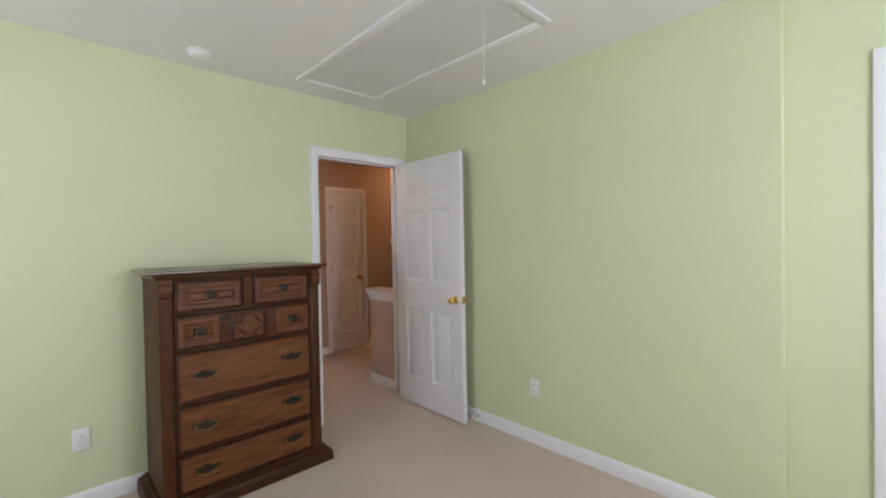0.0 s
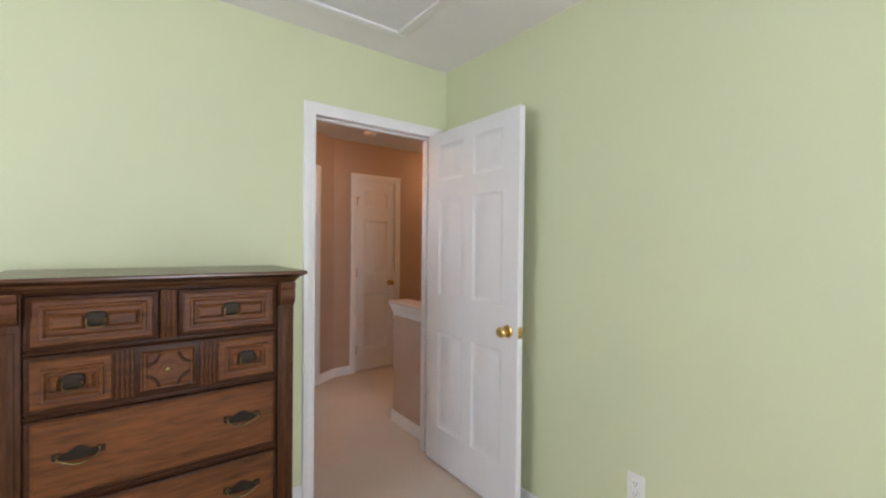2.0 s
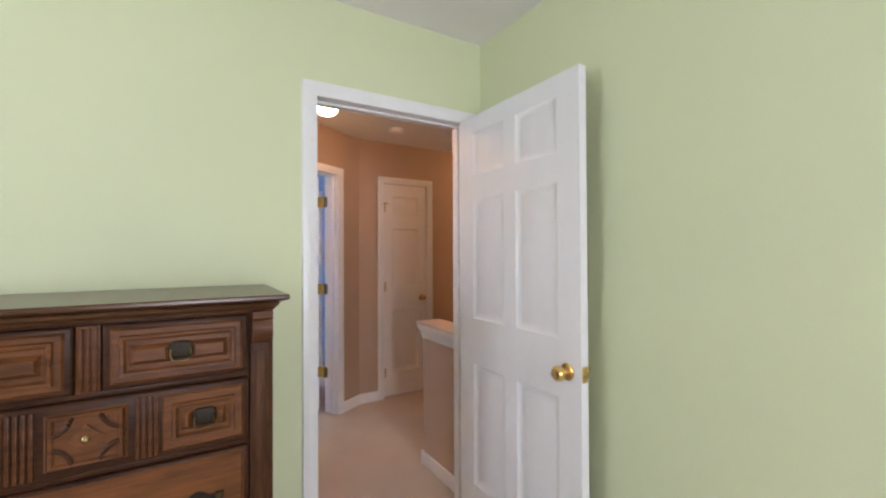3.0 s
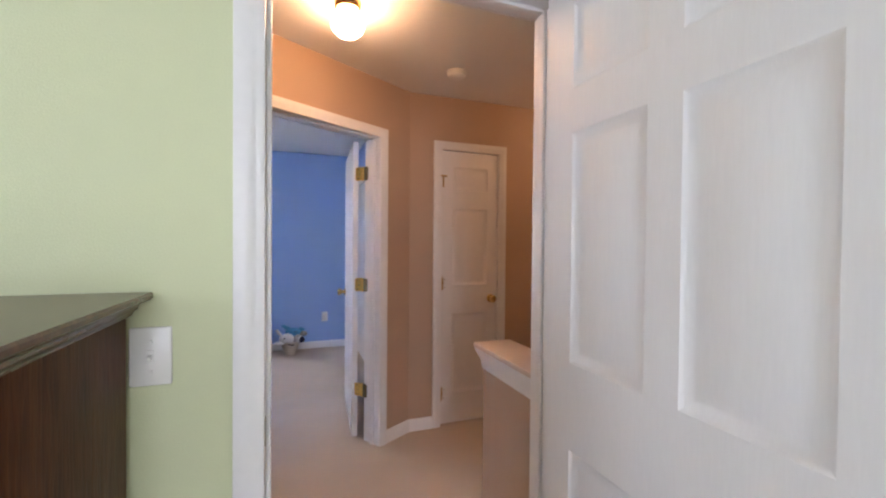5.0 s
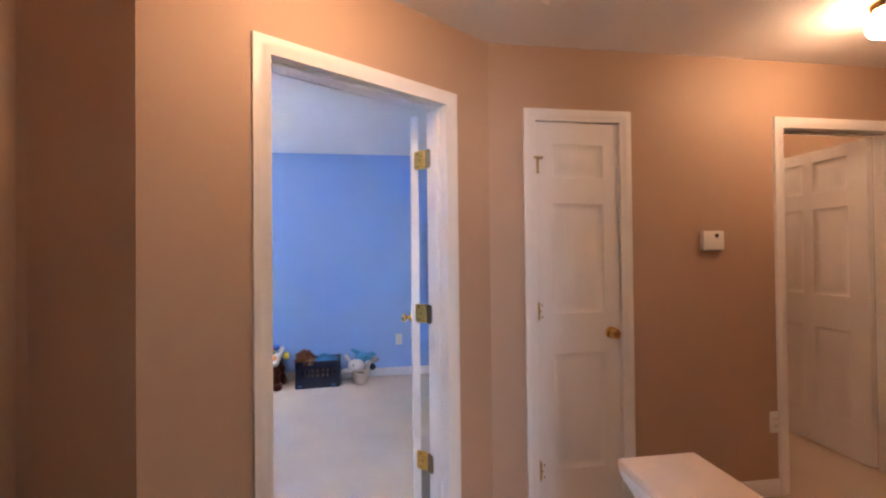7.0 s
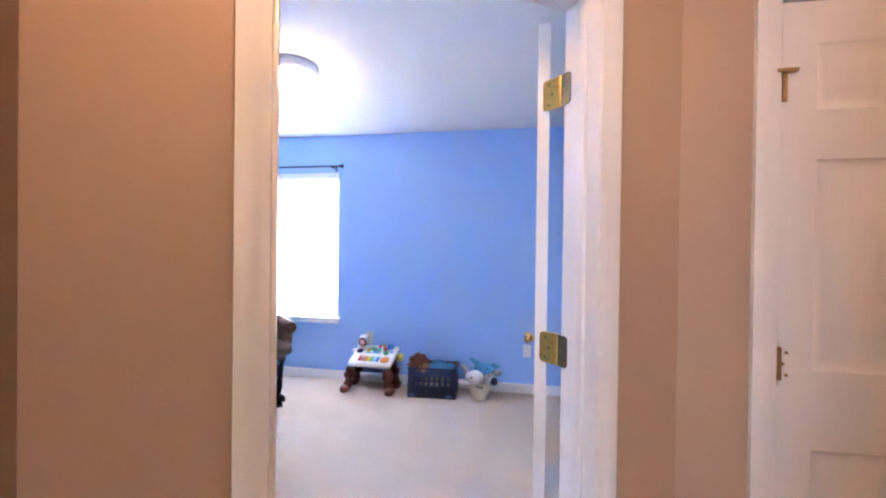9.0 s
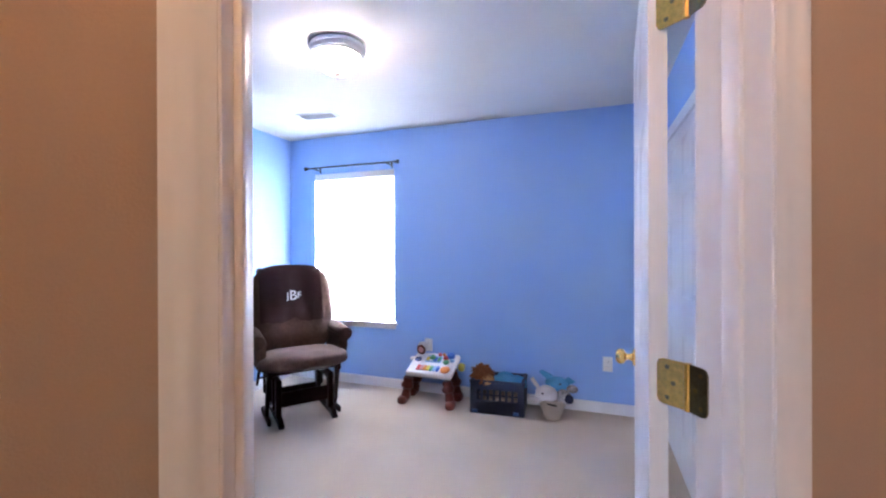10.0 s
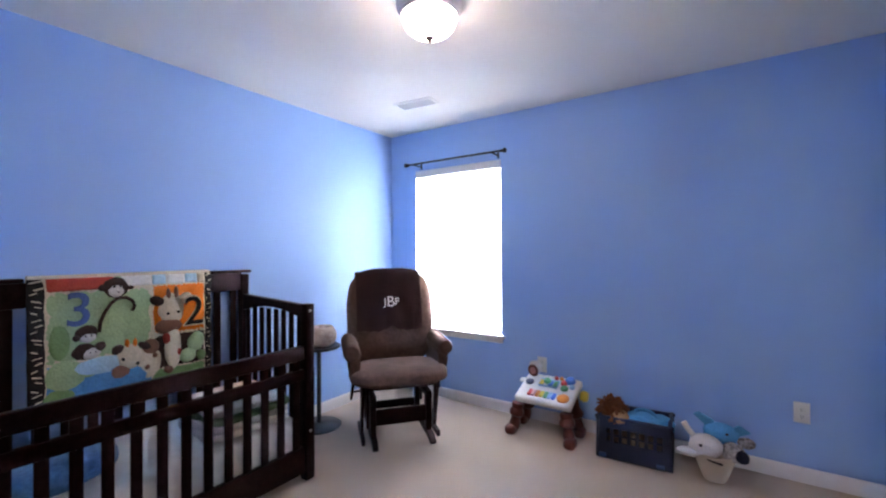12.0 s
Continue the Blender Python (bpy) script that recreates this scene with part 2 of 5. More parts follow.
def whole(name, bm, material, m, label, category, group="", kind=""):
    ob = new(name, mesh_of(name, bm, material))
    ob.matrix_basis = m
    return tagged(ob, label, category, group, kind)


def setting(name, bm, mats, label, category, m=None):
    ob = new(name, mesh_of(name, bm, mats))
    if m is not None:
        ob.matrix_basis = m
    return tagged(ob, label, category, kind="structure")


# ---------------------------------------------------------------- walls, floors, ceilings
def wall(name, m, length, height, front, back, openings=(), label="", thick=T, side=None):
    """A wall along x, its front at y = 0 facing -y, with openings (x0, x1, z0, z1) through it."""
    xs = sorted({0, length, *(v for o in openings for v in o[:2])})
    zs = sorted({0, height, *(v for o in openings for v in o[2:])})
    solid = lambda i, k: 0 <= i < len(xs) - 1 and 0 <= k < len(zs) - 1 and not any(
        o[0] < (xs[i] + xs[i + 1]) / 2 < o[1] and o[2] < (zs[k] + zs[k + 1]) / 2 < o[3] for o in openings)
    bm = bmesh.new()

    def quad(pts, mi):
        f = bm.faces.new([bm.verts.new(p) for p in pts])
        f.material_index = mi
    for i in range(len(xs) - 1):
        for k in range(len(zs) - 1):
            if not solid(i, k):
                continue
            a, b, c, d = xs[i], xs[i + 1], zs[k], zs[k + 1]
            quad([(a, 0, c), (b, 0, c), (b, 0, d), (a, 0, d)], 0)
            quad([(b, thick, c), (a, thick, c), (a, thick, d), (b, thick, d)], 1)
            if not solid(i - 1, k):
                quad([(a, thick, c), (a, 0, c), (a, 0, d), (a, thick, d)], 2)
            if not solid(i + 1, k):
                quad([(b, 0, c), (b, thick, c), (b, thick, d), (b, 0, d)], 2)
            if not solid(i, k - 1):
                quad([(a, thick, c), (b, thick, c), (b, 0, c), (a, 0, c)], 2)
            if not solid(i, k + 1):
                quad([(a, 0, d), (b, 0, d), (b, thick, d), (a, thick, d)], 2)
    bmesh.ops.remove_doubles(bm, verts=bm.verts, dist=1e-5)
    return setting(name, bm, [front, back, side or front], label, "wall", m)


def slab(name, outline, z0, z1, material, label, category):
    """A level slab over an outline in plan."""
    bm = bmesh.new()
    a = [bm.verts.new((x, y, z0)) for x, y in outline]
    b = [bm.verts.new((x, y, z1)) for x, y in outline]
    n = len(outline)
    bm.faces.new(a)
    bm.faces.new(b)
    for k in range(n):
        bm.faces.new((a[k], a[(k + 1) % n], b[(k + 1) % n], b[k]))
    return setting(name, bm, material, label, category)


H = 2.6
GX, GY = -3.7, -4.3
wall("wall_bedroom_door", bed(GX, 0, 0), 0.115 - GX, H, M_GREEN, M_TAN, [(-0.870 - GX, -0.082 - GX, 0, 2.035)], "pale green painted bedroom wall beside the doorway")
wall("wall_bedroom_east", bed(0, 0, 0, 0, 0, -90), 2.575, H, M_GREEN, M_TAN, [], "pale green painted bedroom wall with a white baseboard")
wall("wall_bedroom_closet", bed(0.07, -2.575, 0, 0, 0, -90), 1.85, H, M_GREEN, M_TAN, [(0.318, 1.058, 0, 2.035)], "pale green wall set back around the closet door")
wall("wall_bedroom_west", bed(GX, GY, 0, 0, 0, 90), -GY, H, M_GREEN, M_TRIM, [(2.65, 3.55, 0.75, 2.15)], "pale green painted side wall of the bedroom")
wall("wall_bedroom_south", bed(0.2, GY, 0, 0, 0, 180), 0.2 - GX + T, H, M_GREEN, M_TRIM, [(0.90, 1.80, 0.75, 2.15)], "unseen pale green bedroom wall around a guessed window", side=M_TRIM)
wall("wall_hall_west", pose(-1.60, 0.115, 0, 0, 0, 90), 1.145, H, M_TAN, M_BLUE, [], "tan painted end wall of the hallway")
wall("wall_hall_back", pose(-1.615, 1.2415, 0, 0, 0, -20), 0.447, H, M_TAN, M_BLUE, [], "tan painted hallway wall in shade beside the corner", thick=0.07)
wall("wall_nursery_door", diag_pose(D0), D1 - D0, H, M_TAN, M_BLUE, [(0.024 - D0, 0.824 - D0, 0, 2.035)], "tan painted slanting hallway wall around the nursery doorway", TN)
wall("wall_hall_closet", pose(0.013, Y_CLOSET, 0), 3.1, H, M_TAN, M_TAN, [(0.231, 0.709, 0, 2.02), (1.665, 2.445, 0, 2.035)], "tan painted hallway wall with the closet door")
wall("wall_hall_east", pose(3.0, Y_CLOSET, 0, 0, 0, -90), 1.25, H, M_TAN, M_TAN, [], "tan painted far wall of the hallway")
wall("wall_hall_south", pose(3.0, 0.6, 0, 0, 0, 180), 1.85, H, M_TAN, M_TAN, [], "tan painted hallway wall beside the stairs")
wall("wall_stair_east", pose(1.15, 0.6, 0, 0, 0, -90), 3.8, H, M_TAN, M_TAN, [], "tan painted wall of the stairwell")
wall("wall_stair_south", pose(1.26, -3.2, 0, 0, 0, 180), 1.2, H, M_TAN, M_TAN, [], "tan painted end wall of the stairwell")
wall("wall_nursery_north", pose(X_NURSERY - T, Y_NURSERY, 0), 3.65, H, M_BLUE, M_TRIM, [(0.422, 1.309, 0.612, 2.062)], "bright blue nursery wall around the window", side=M_TRIM)
wall("wall_nursery_west", pose(X_NURSERY, 1.05, 0, 0, 0, 90), 3.39, H, M_BLUE, M_TRIM, [], "bright blue nursery wall behind the crib")
wall("wall_nursery_east", pose(0, Y_NURSERY, 0, 0, 0, -90), 2.5, H, M_BLUE, M_TAN, [(0.13, 1.383, 0, 2.03)], "bright blue nursery wall with white closet doors")
wall("wall_nursery_south", pose(-0.99, 1.34, 0, 0, 0, 180), 2.45, H, M_BLUE, M_TAN, [], "bright blue nursery wall beside the door")
wall("wall_bath_north", pose(1.3, 3.4, 0), 1.9, H, M_TAN, M_TAN, [], "warm tan wall of the lit room off the hallway")
wall("wall_bath_west", pose(1.3, 1.935, 0, 0, 0, 90), 1.5, H, M_TAN, M_TAN, [], "warm tan side wall of the lit room")
wall("wall_bath_east", pose(3.05, 3.4, 0, 0, 0, -90), 1.5, H, M_TAN, M_TAN, [], "warm tan side wall of the lit room")

bm = bmesh.new()
for x0, y0, x1, y1 in ((-3.9, -4.5, 0.13, 0.6), (-3.9, 0.6, 3.3, 4.6), (0.13, -4.5, 1.4, -3.2)):
    box(bm, x0, y0, -0.12, x1, y1, 0)
setting("floor", bm, M_CARPET, "beige cut-pile carpet running through the rooms", "floor")
slab("ceiling_bedroom", [(BX + x, BY + y) for x, y in ((GX - T, GY - T), (0.3, GY - T), (0.3, 0.058), (GX - T, 0.058))], CEIL, 2.62, M_CEIL, "off-white ceiling of the green bedroom", "ceiling")
mid = lambda s, o: (DA[0] + s * DX - o * DY, DA[1] + s * DY + o * DX)
slab("ceiling_hall", [(-1.64, 0.06), (3.06, 0.06), (3.06, Y_CLOSET + 0.06), (0.01, Y_CLOSET + 0.06), mid(D1 - 0.03, 0.05), mid(D0, 0.05), (-1.64, 1.28)], CEIL_HALL, 2.58, M_CEIL, "off-white ceiling of the hallway", "ceiling")
slab("ceiling_stairs", [(0.09, -3.3), (1.2, -3.3), (1.2, 0.055), (0.09, 0.055)], CEIL_HALL, 2.57, M_CEIL, "off-white ceiling over the stairs", "ceiling")
slab("ceiling_nursery", [(X_NURSERY - T, 1.28), (-1.1, 1.28), mid(D1 - 0.02, 0.06), (0.1, 1.9), (0.1, 4.5), (X_NURSERY - T, 4.5)], 2.432, 2.61, M_CEIL, "white ceiling of the nursery", "ceiling")
slab("ceiling_bath", [(1.3, 1.9), (3.1, 1.9), (3.1, 3.45), (1.3, 3.45)], 2.40, 2.56, M_CEIL, "ceiling of the lit room", "ceiling")

# stairs going down beside the bedroom wall
stairs = thing("stairs", pose(0.12, 0.6, 0), "beige carpeted stairs going down from the hallway", "stairs", kind="structure")
bm = bmesh.new()
box(bm, 0, -0.27, -0.18, 1.03, 0.0, 0, 0.01)
tread = part("step", bm, M_CARPET, stairs, m=pose(0, -0.0, -0.185))
for k in range(1, 13):
    again(tread, stairs, pose(0, -0.265 * k, -0.185 * (k + 1)))

PROFILE = [(0, 0), (0, 0.008), (0.010, 0.011), (0.020, 0.011), (0.026, 0.015), (0.044, 0.017), (0.058, 0.014), (0.060, 0)]


def casing(xl, xr, zt, m, label="white painted door casing"):
    """A mitred trim round a doorway; the wall is at y = 0, the room at -y."""
    bm = bmesh.new()
    rows = []
    for d, p in PROFILE:
        rows.append([bm.verts.new(v) for v in ((xl - d, -p, 0), (xl - d, -p, zt + d), (xr + d, -p, zt + d), (xr + d, -p, 0))])
    for a, b in zip(rows, rows[1:]):
        for k in range(3):
            bm.faces.new((a[k], a[k + 1], b[k + 1], b[k]))
    for k in (0, 3):
        bm.faces.new([r[k] for r in rows])
    return setting("trim", bm, M_TRIM, label, "door casing", m)


def jamb(xl, xr, zt, m, thick=T, stop=0.07):
    """The lining of a doorway, with the stops that the door closes on."""
    bm = bmesh.new()
    e = 0.004
    for x0, x1, z0, z1 in ((xl - 0.0175, xl, 0, zt), (xr, xr + 0.0175, 0, zt), (xl - 0.0175, xr + 0.0175, zt, zt + 0.0175)):
        box(bm, x0, -e, z0, x1, thick + e, z1, 0.001, 1)
    for x0, x1, z0, z1 in ((xl, xl + 0.011, 0, zt), (xr - 0.011, xr, 0, zt), (xl + 0.011, xr - 0.011, zt - 0.011, zt)):
        box(bm, x0, stop - 0.017, z0, x1, stop + 0.017, z1, 0.003)
    return setting("door_frame", bm, M_TRIM, "white painted door jamb with stop", "door frame", m)


def run(x0, y0, x1, y1, h=0.085, label="white painted baseboard"):
    """A baseboard whose wall side runs from the first point to the second, the room on its right."""
    length, turn = math.hypot(x1 - x0, y1 - y0), math.degrees(math.atan2(y1 - y0, x1 - x0))
    bm = bmesh.new()
    prof = [(0, 0), (-0.014, 0), (-0.014, h - 0.022), (-0.010, h - 0.012), (-0.007, h - 0.003), (-0.003, h), (0, h)]
    a = [bm.verts.new((0, y, z)) for y, z in prof]
    b = [bm.verts.new((length, y, z)) for y, z in prof]
    bm.faces.new(a[::-1])
    bm.faces.new(b)
    for k in range(len(prof)):
        bm.faces.new((a[k], a[(k + 1) % len(prof)], b[(k + 1) % len(prof)], b[k]))
    return setting("baseboard", bm, M_TRIM, label, "baseboard", pose(x0, y0, 0, 0, 0, turn))


for x0, y0, x1, y1 in ((GX, 0, -0.916, 0), (-0.036, 0, 0, 0), (0, 0, 0, -2.575), (0.07, -2.575, 0.07, -2.840), (GX, GY, GX, 0)):
    run(BX + x0, BY + y0, BX + x1, BY + y1)
run(-1.60, 0.116, -1.60, 1.22)
run(-1.60, 1.236, -1.196, 1.089)
run(*mid(D0, 0), *mid(-0.022, 0))
run(*mid(0.870, 0), *mid(D1, 0))
run(0.013, Y_CLOSET, 0.190, Y_CLOSET)
run(0.773, Y_CLOSET, 1.622, Y_CLOSET)
run(X_NURSERY, Y_NURSERY, 0, Y_NURSERY)
run(X_NURSERY, 1.34, X_NURSERY, Y_NURSERY)
run(0, Y_NURSERY, 0, Y_NURSERY - 0.07)
run(0, Y_NURSERY - 1.435, 0, 1.95)


# ---------------------------------------------------------------- doors
def panel_mesh(w, h):
    """A raised panel with its sunk moulding; the face lies at y = 0, the front towards -y."""
    bm = bmesh.new()
    rings = []
    for d, y in ((0, 0), (0.010, 0.006), (0.022, 0.0095), (0.030, 0.0095), (0.052, 0.003)):
        rings.append([bm.verts.new(v) for v in ((d, y, d), (w - d, y, d), (w - d, y, h - d), (d, y, h - d))])
    for a, b in zip(rings, rings[1:]):
        for k in range(4):
            bm.faces.new((a[k], a[(k + 1) % 4], b[(k + 1) % 4], b[k]))
    bm.faces.new(rings[-1])
    return bm


def leaf(parent, w, h, cols, rows, thick=0.035):
    """A moulded door: the slab, with a hole for each panel, and the panels on both faces. It hangs from x = 0, y = 0, and is thick towards +y."""
    xs, zs = sorted({0, w, *(v for c in cols for v in c)}), sorted({0, h, *(v for r in rows for v in r)})
    bm = bmesh.new()
    for y in (0, thick):
        for i in range(len(xs) - 1):
            for k in range(len(zs) - 1):
                cx, cz = (xs[i] + xs[i + 1]) / 2, (zs[k] + zs[k + 1]) / 2
                if any(c[0] < cx < c[1] for c in cols) and any(r[0] < cz < r[1] for r in rows):
                    continue
                bm.faces.new([bm.verts.new(v) for v in ((xs[i], y, zs[k]), (xs[i + 1], y, zs[k]), (xs[i + 1], y, zs[k + 1]), (xs[i], y, zs[k + 1]))])
    for a, b in (((0, 0), (w, 0)), ((w, 0), (w, h)), ((w, h), (0, h)), ((0, h), (0, 0))):
        bm.faces.new([bm.verts.new(v) for v in ((a[0], 0, a[1]), (b[0], 0, b[1]), (b[0], thick, b[1]), (a[0], thick, a[1]))])
    bmesh.ops.remove_doubles(bm, verts=bm.verts, dist=1e-5)
    slab_ob = part("leaf", bm, M_DOOR, parent, "white six-panel door slab")
    for r in rows:
        first = {}
        for c in cols:
            cw = round(c[1] - c[0], 4)
            for flip in (False, True):
                at = pose(c[1], thick, r[0], 0, 0, 180) if flip else pose(c[0], 0, r[0])
                if cw in first:
                    again(first[cw], slab_ob, at)
                else:
                    first[cw] = part("panel", panel_mesh(cw, r[1] - r[0]), M_DOOR, slab_ob, m=at)
    return slab_ob


KNOB = [(0.0, 0), (0.031, 0), (0.031, 0.004), (0.026, 0.008), (0.014, 0.010), (0.011, 0.022), (0.014, 0.030), (0.024, 0.036), (0.0275, 0.046), (0.026, 0.056), (0.018, 0.064), (0.0, 0.066)]


def knob(parent, x, y, z, front=True, material=None):
    bm = bmesh.new()
    lathe(bm, KNOB, 24)
    return part("door_knob", bm, material or M_BRASS, parent, "polished brass knob", pose(x, y, z, 90 if front else -90, 0, 0))


def latch(parent, x, y, z, turn=0):
    bm = bmesh.new()
    box(bm, -0.0015, -0.013, -0.028, 0.002, 0.013, 0.028, 0.003)
    box(bm, 0, -0.007, -0.010, 0.012, 0.007, 0.010, 0.002)
    return part("latch", bm, M_BRASS, parent, "brass latch plate", pose(x, y, z, 0, 0, turn))


def hinge(parent, m, material, spread=180, h=0.09, wide=0.034):
    """A butt hinge: two plates that meet at a knuckle along z, spread apart by that angle."""
    bm = bmesh.new()
    tube(bm, [(0, 0, -h / 2), (0, 0, h / 2)], 0.006, 10)
    for s in (-0.006, 0.006):
        tube(bm, [(0, 0, s * 9 - 0.001), (0, 0, s * 9 + 0.001)], 0.0068, 10)
    hg = part("hinge", bm, material, parent, "worn brass butt hinge", m)
    for a in (-spread / 2, spread / 2):
        bm = bmesh.new()
        box(bm, 0.004, -0.0012, -h / 2, wide, 0.0012, h / 2, 0.0011, 1)
        for zz in (-0.03, 0, 0.03):
            vs = lathe(bm, [(0, -0.0019), (0.0042, -0.0019), (0.0042, 0.0019), (0, 0.0019)], 8, pose(0.019 + (0.006 if zz else -0.003), 0, zz, 90))
            for f in {f for v in vs for f in v.link_faces}:
                f.material_index = 1
        part("hinge_plate", bm, [material, M_BRASS_OLD], hg, m=pose(0, 0, 0, 0, 0, 90 + a))
    return hg


SIX_ROWS = [(0.22, 0.80), (1.02, 1.60), (1.71, 1.92)]

# the bedroom door, opened a right angle into the room
jamb(-0.852, -0.10, 2.016, bed(0, 0, 0))
casing(-0.855, -0.097, 2.013, bed(0, 0, 0))
casing(0.097, 0.855, 2.013, bed(0, T, 0, 0, 0, 180))
door = thing("door_1", bed(-0.100, -0.006, 0.012, 0, 0, -90.4), "white six-panel bedroom door standing wide open", "door", kind="structure")
DW = 0.765
dl = leaf(door, DW, 2.0, [(0.112, 0.345), (0.425, 0.658)], SIX_ROWS)
dl.matrix_basis = pose(0, -0.035, 0)
knob(door, DW - 0.062, -0.035, 0.905)
knob(door, DW - 0.062, 0.0, 0.905, False)
latch(door, DW, -0.0175, 0.905)
bm = bmesh.new()
box(bm, -0.0005, -0.012, -0.029, 0.0015, 0.016, 0.029, 0.0005, 1)
setting("strike_plate", bm, M_BRASS_DARK, "dark brass strike plate on the jamb", "strike plate", bed(-0.852, 0.022, 0.905))
for z in (0.20, 1.0, 1.80):
    hinge(door, pose(0.0, 0.004, z, 0, 0, -90), M_BRASS, 90)

# the nursery door, opened far into the nursery
jamb(0.042, 0.806, 2.016, diag_pose(0), TN, stop=0.058)
casing(0.039, 0.809, 2.013, diag_pose(0))
casing(-0.809, -0.039, 2.013, pose(DA[0] - TN * DY, DA[1] + TN * DX, 0, 0, 0, ANG + 180))
door = thing("door_2", pose(-0.338, 1.845, 0.012, 0, 0, 86.8), "white six-panel nursery door standing wide open", "door", kind="structure")
leaf(door, 0.762, 2.0, [(0.115, 0.345), (0.417, 0.647)], SIX_ROWS)
knob(door, 0.762 - 0.060, 0.035, 0.905, False)
knob(door, 0.762 - 0.060, 0.0, 0.905)
latch(door, 0.762, 0.0175, 0.905)
PIN = Vector((-0.036, -0.029))    # the hinge pin, off the slab's near corner
for z in (0.325, 1.035, 1.78):
    bm = bmesh.new()
    tube(bm, [(*PIN, z - 0.045), (*PIN, z + 0.045)], 0.0065, 12)
    for k in (-0.018, 0.0, 0.018):
        tube(bm, [(*PIN, z + k - 0.0008), (*PIN, z + k + 0.0008)], 0.0072, 12)
    hg = part("hinge", bm, M_BRASS_HINGE, door, "worn brass butt hinge")
    # The jamb plate lies in shade, which its darker brass colour carries.
    for name, turn, wide, material in (("hinge_plate", 54, 0.060, M_BRASS_HINGE), ("jamb_plate", -145.5, 0.046, M_BRASS_DARK)):
        bm = bmesh.new()
        out = [(0.004, -0.045), (wide - 0.012, -0.045), (wide - 0.004, -0.042), (wide, -0.034), (wide, 0.034), (wide - 0.004, 0.042), (wide - 0.012, 0.045), (0.004, 0.045)]
        prism(bm, out, -0.0015, 0.0015)
        for zz in (-0.03, 0, 0.03):
            vs = lathe(bm, [(0, -0.0022), (0.0046, -0.0022), (0.0046, 0.0022), (0, 0.0022)], 10, pose(wide * 0.52 + (0.008 if zz else -0.004), 0, zz, 90))
            for f in {f for v in vs for f in v.link_faces}:
                f.material_index = 1
        part(name, bm, [material, M_BRASS_OLD], hg, m=pose(PIN.x, PIN.y, z, 0, 0, turn))

# the narrow linen closet door, shut
jamb(0.256, 0.710, 2.004, pose(0, Y_CLOSET, 0), stop=0.058)
casing(0.251, 0.712, 2.006, pose(0, Y_CLOSET, 0))
door = thing("door_3", pose(0.2585, Y_CLOSET + 0.008, 0.014), "narrow white panelled linen closet door, shut", "door", kind="structure")
leaf(door, 0.449, 1.988, [(0.085, 0.364)], [(0.22, 0.80), (1.01, 1.57), (1.70, 1.875)])
knob(door, 0.395, 0, 0.905)
for z in (0.22, 1.025):
    hinge(door, pose(-0.001, -0.004, z), M_BRASS_SATIN, 178, wide=0.014)
bm = bmesh.new()
box(bm, -0.006, -0.007, -0.085, 0.006, 0.0, 0.0, 0.002)
box(bm, -0.026, -0.020, -0.010, 0.026, 0.0, 0.0, 0.003)
part("flip_latch", bm, M_BRASS_SATIN, door, "small brass latch hook", pose(0.008, -0.002, 1.808))

# the doorway of the lit room, its door swung inwards
jamb(1.686, 2.44, 2.016, pose(0, Y_CLOSET, 0))
casing(1.683, 2.443, 2.013, pose(0, Y_CLOSET, 0))
door = thing("door_4", pose(2.44, Y_CLOSET + T + 0.006, 0.012, 0, 0, 88), "white panelled door opened into the lit room", "door", kind="structure")
leaf(door, 0.742, 2.0, [(0.112, 0.335), (0.407, 0.630)], SIX_ROWS)
knob(door, 0.68, 0.035, 0.905, False)

# the bedroom's own closet door
jamb(0.336, 1.040, 2.016, bed(0.07, -2.575, 0, 0, 0, -90))
casing(0.333, 1.043, 2.013, bed(0.07, -2.575, 0, 0, 0, -90))
door = thing("door_5", bed(0.07 + 0.008, -2.575 - 0.338, 0.012, 0, 0, -90), "white panelled bedroom closet door, shut", "door", kind="structure")
leaf(door, 0.70, 2.0, [(0.105, 0.315), (0.385, 0.595)], SIX_ROWS)

# the nursery's pair of closet doors
jamb(0.147, 1.366, 2.012, pose(0, Y_NURSERY, 0, 0, 0, -90))
casing(0.144, 1.369, 2.009, pose(0, Y_NURSERY, 0, 0, 0, -90))
for k, x in enumerate((0.149, 0.758)):
    door = thing("door_%d" % (6 + k), pose(0.006, Y_NURSERY - x, 0.012, 0, 0, -90), "white panelled nursery closet door, shut", "door", kind="structure")
    leaf(door, 0.606, 1.995, [(0.090, 0.270), (0.336, 0.516)], SIX_ROWS)
    for z in (0.2, 1.0, 1.78):
        hinge(door, pose(-0.001 if k == 0 else 0.607, -0.004, z), M_STEEL, 178, wide=0.012)

# ---------------------------------------------------------------- hall: half wall
hw = thing("half_wall", pose(0, 0.115, 0), "tan painted stair half wall with a white capped top", "half wall", kind="structure")
bm = bmesh.new()
box(bm, 0.0, 0, 0, 0.105, 0.475, 0.86)
part("wall_core", bm, M_TAN, hw)
bm = bmesh.new()
box(bm, -0.036, 0, 0.892, 0.139, 0.502, 0.913, 0.005)
part("cap", bm, mat("cap_paint", (0.66, 0.55, 0.48), 0.4, grain=30, var=0.03, bump=0.02), hw, "painted top board")
bm = bmesh.new()
prof = [(0, 0.808), (0, 0.8915), (0.030, 0.8915), (0.029, 0.880), (0.020, 0.862), (0.010, 0.842), (0.007, 0.822), (0.006, 0.806)]
rows = []
for d, z in prof:
    rows.append([bm.verts.new(v) for v in ((-d, 0, z), (-d, 0.475 + d, z), (0.105 + d, 0.475 + d, z), (0.105 + d, 0, z))])
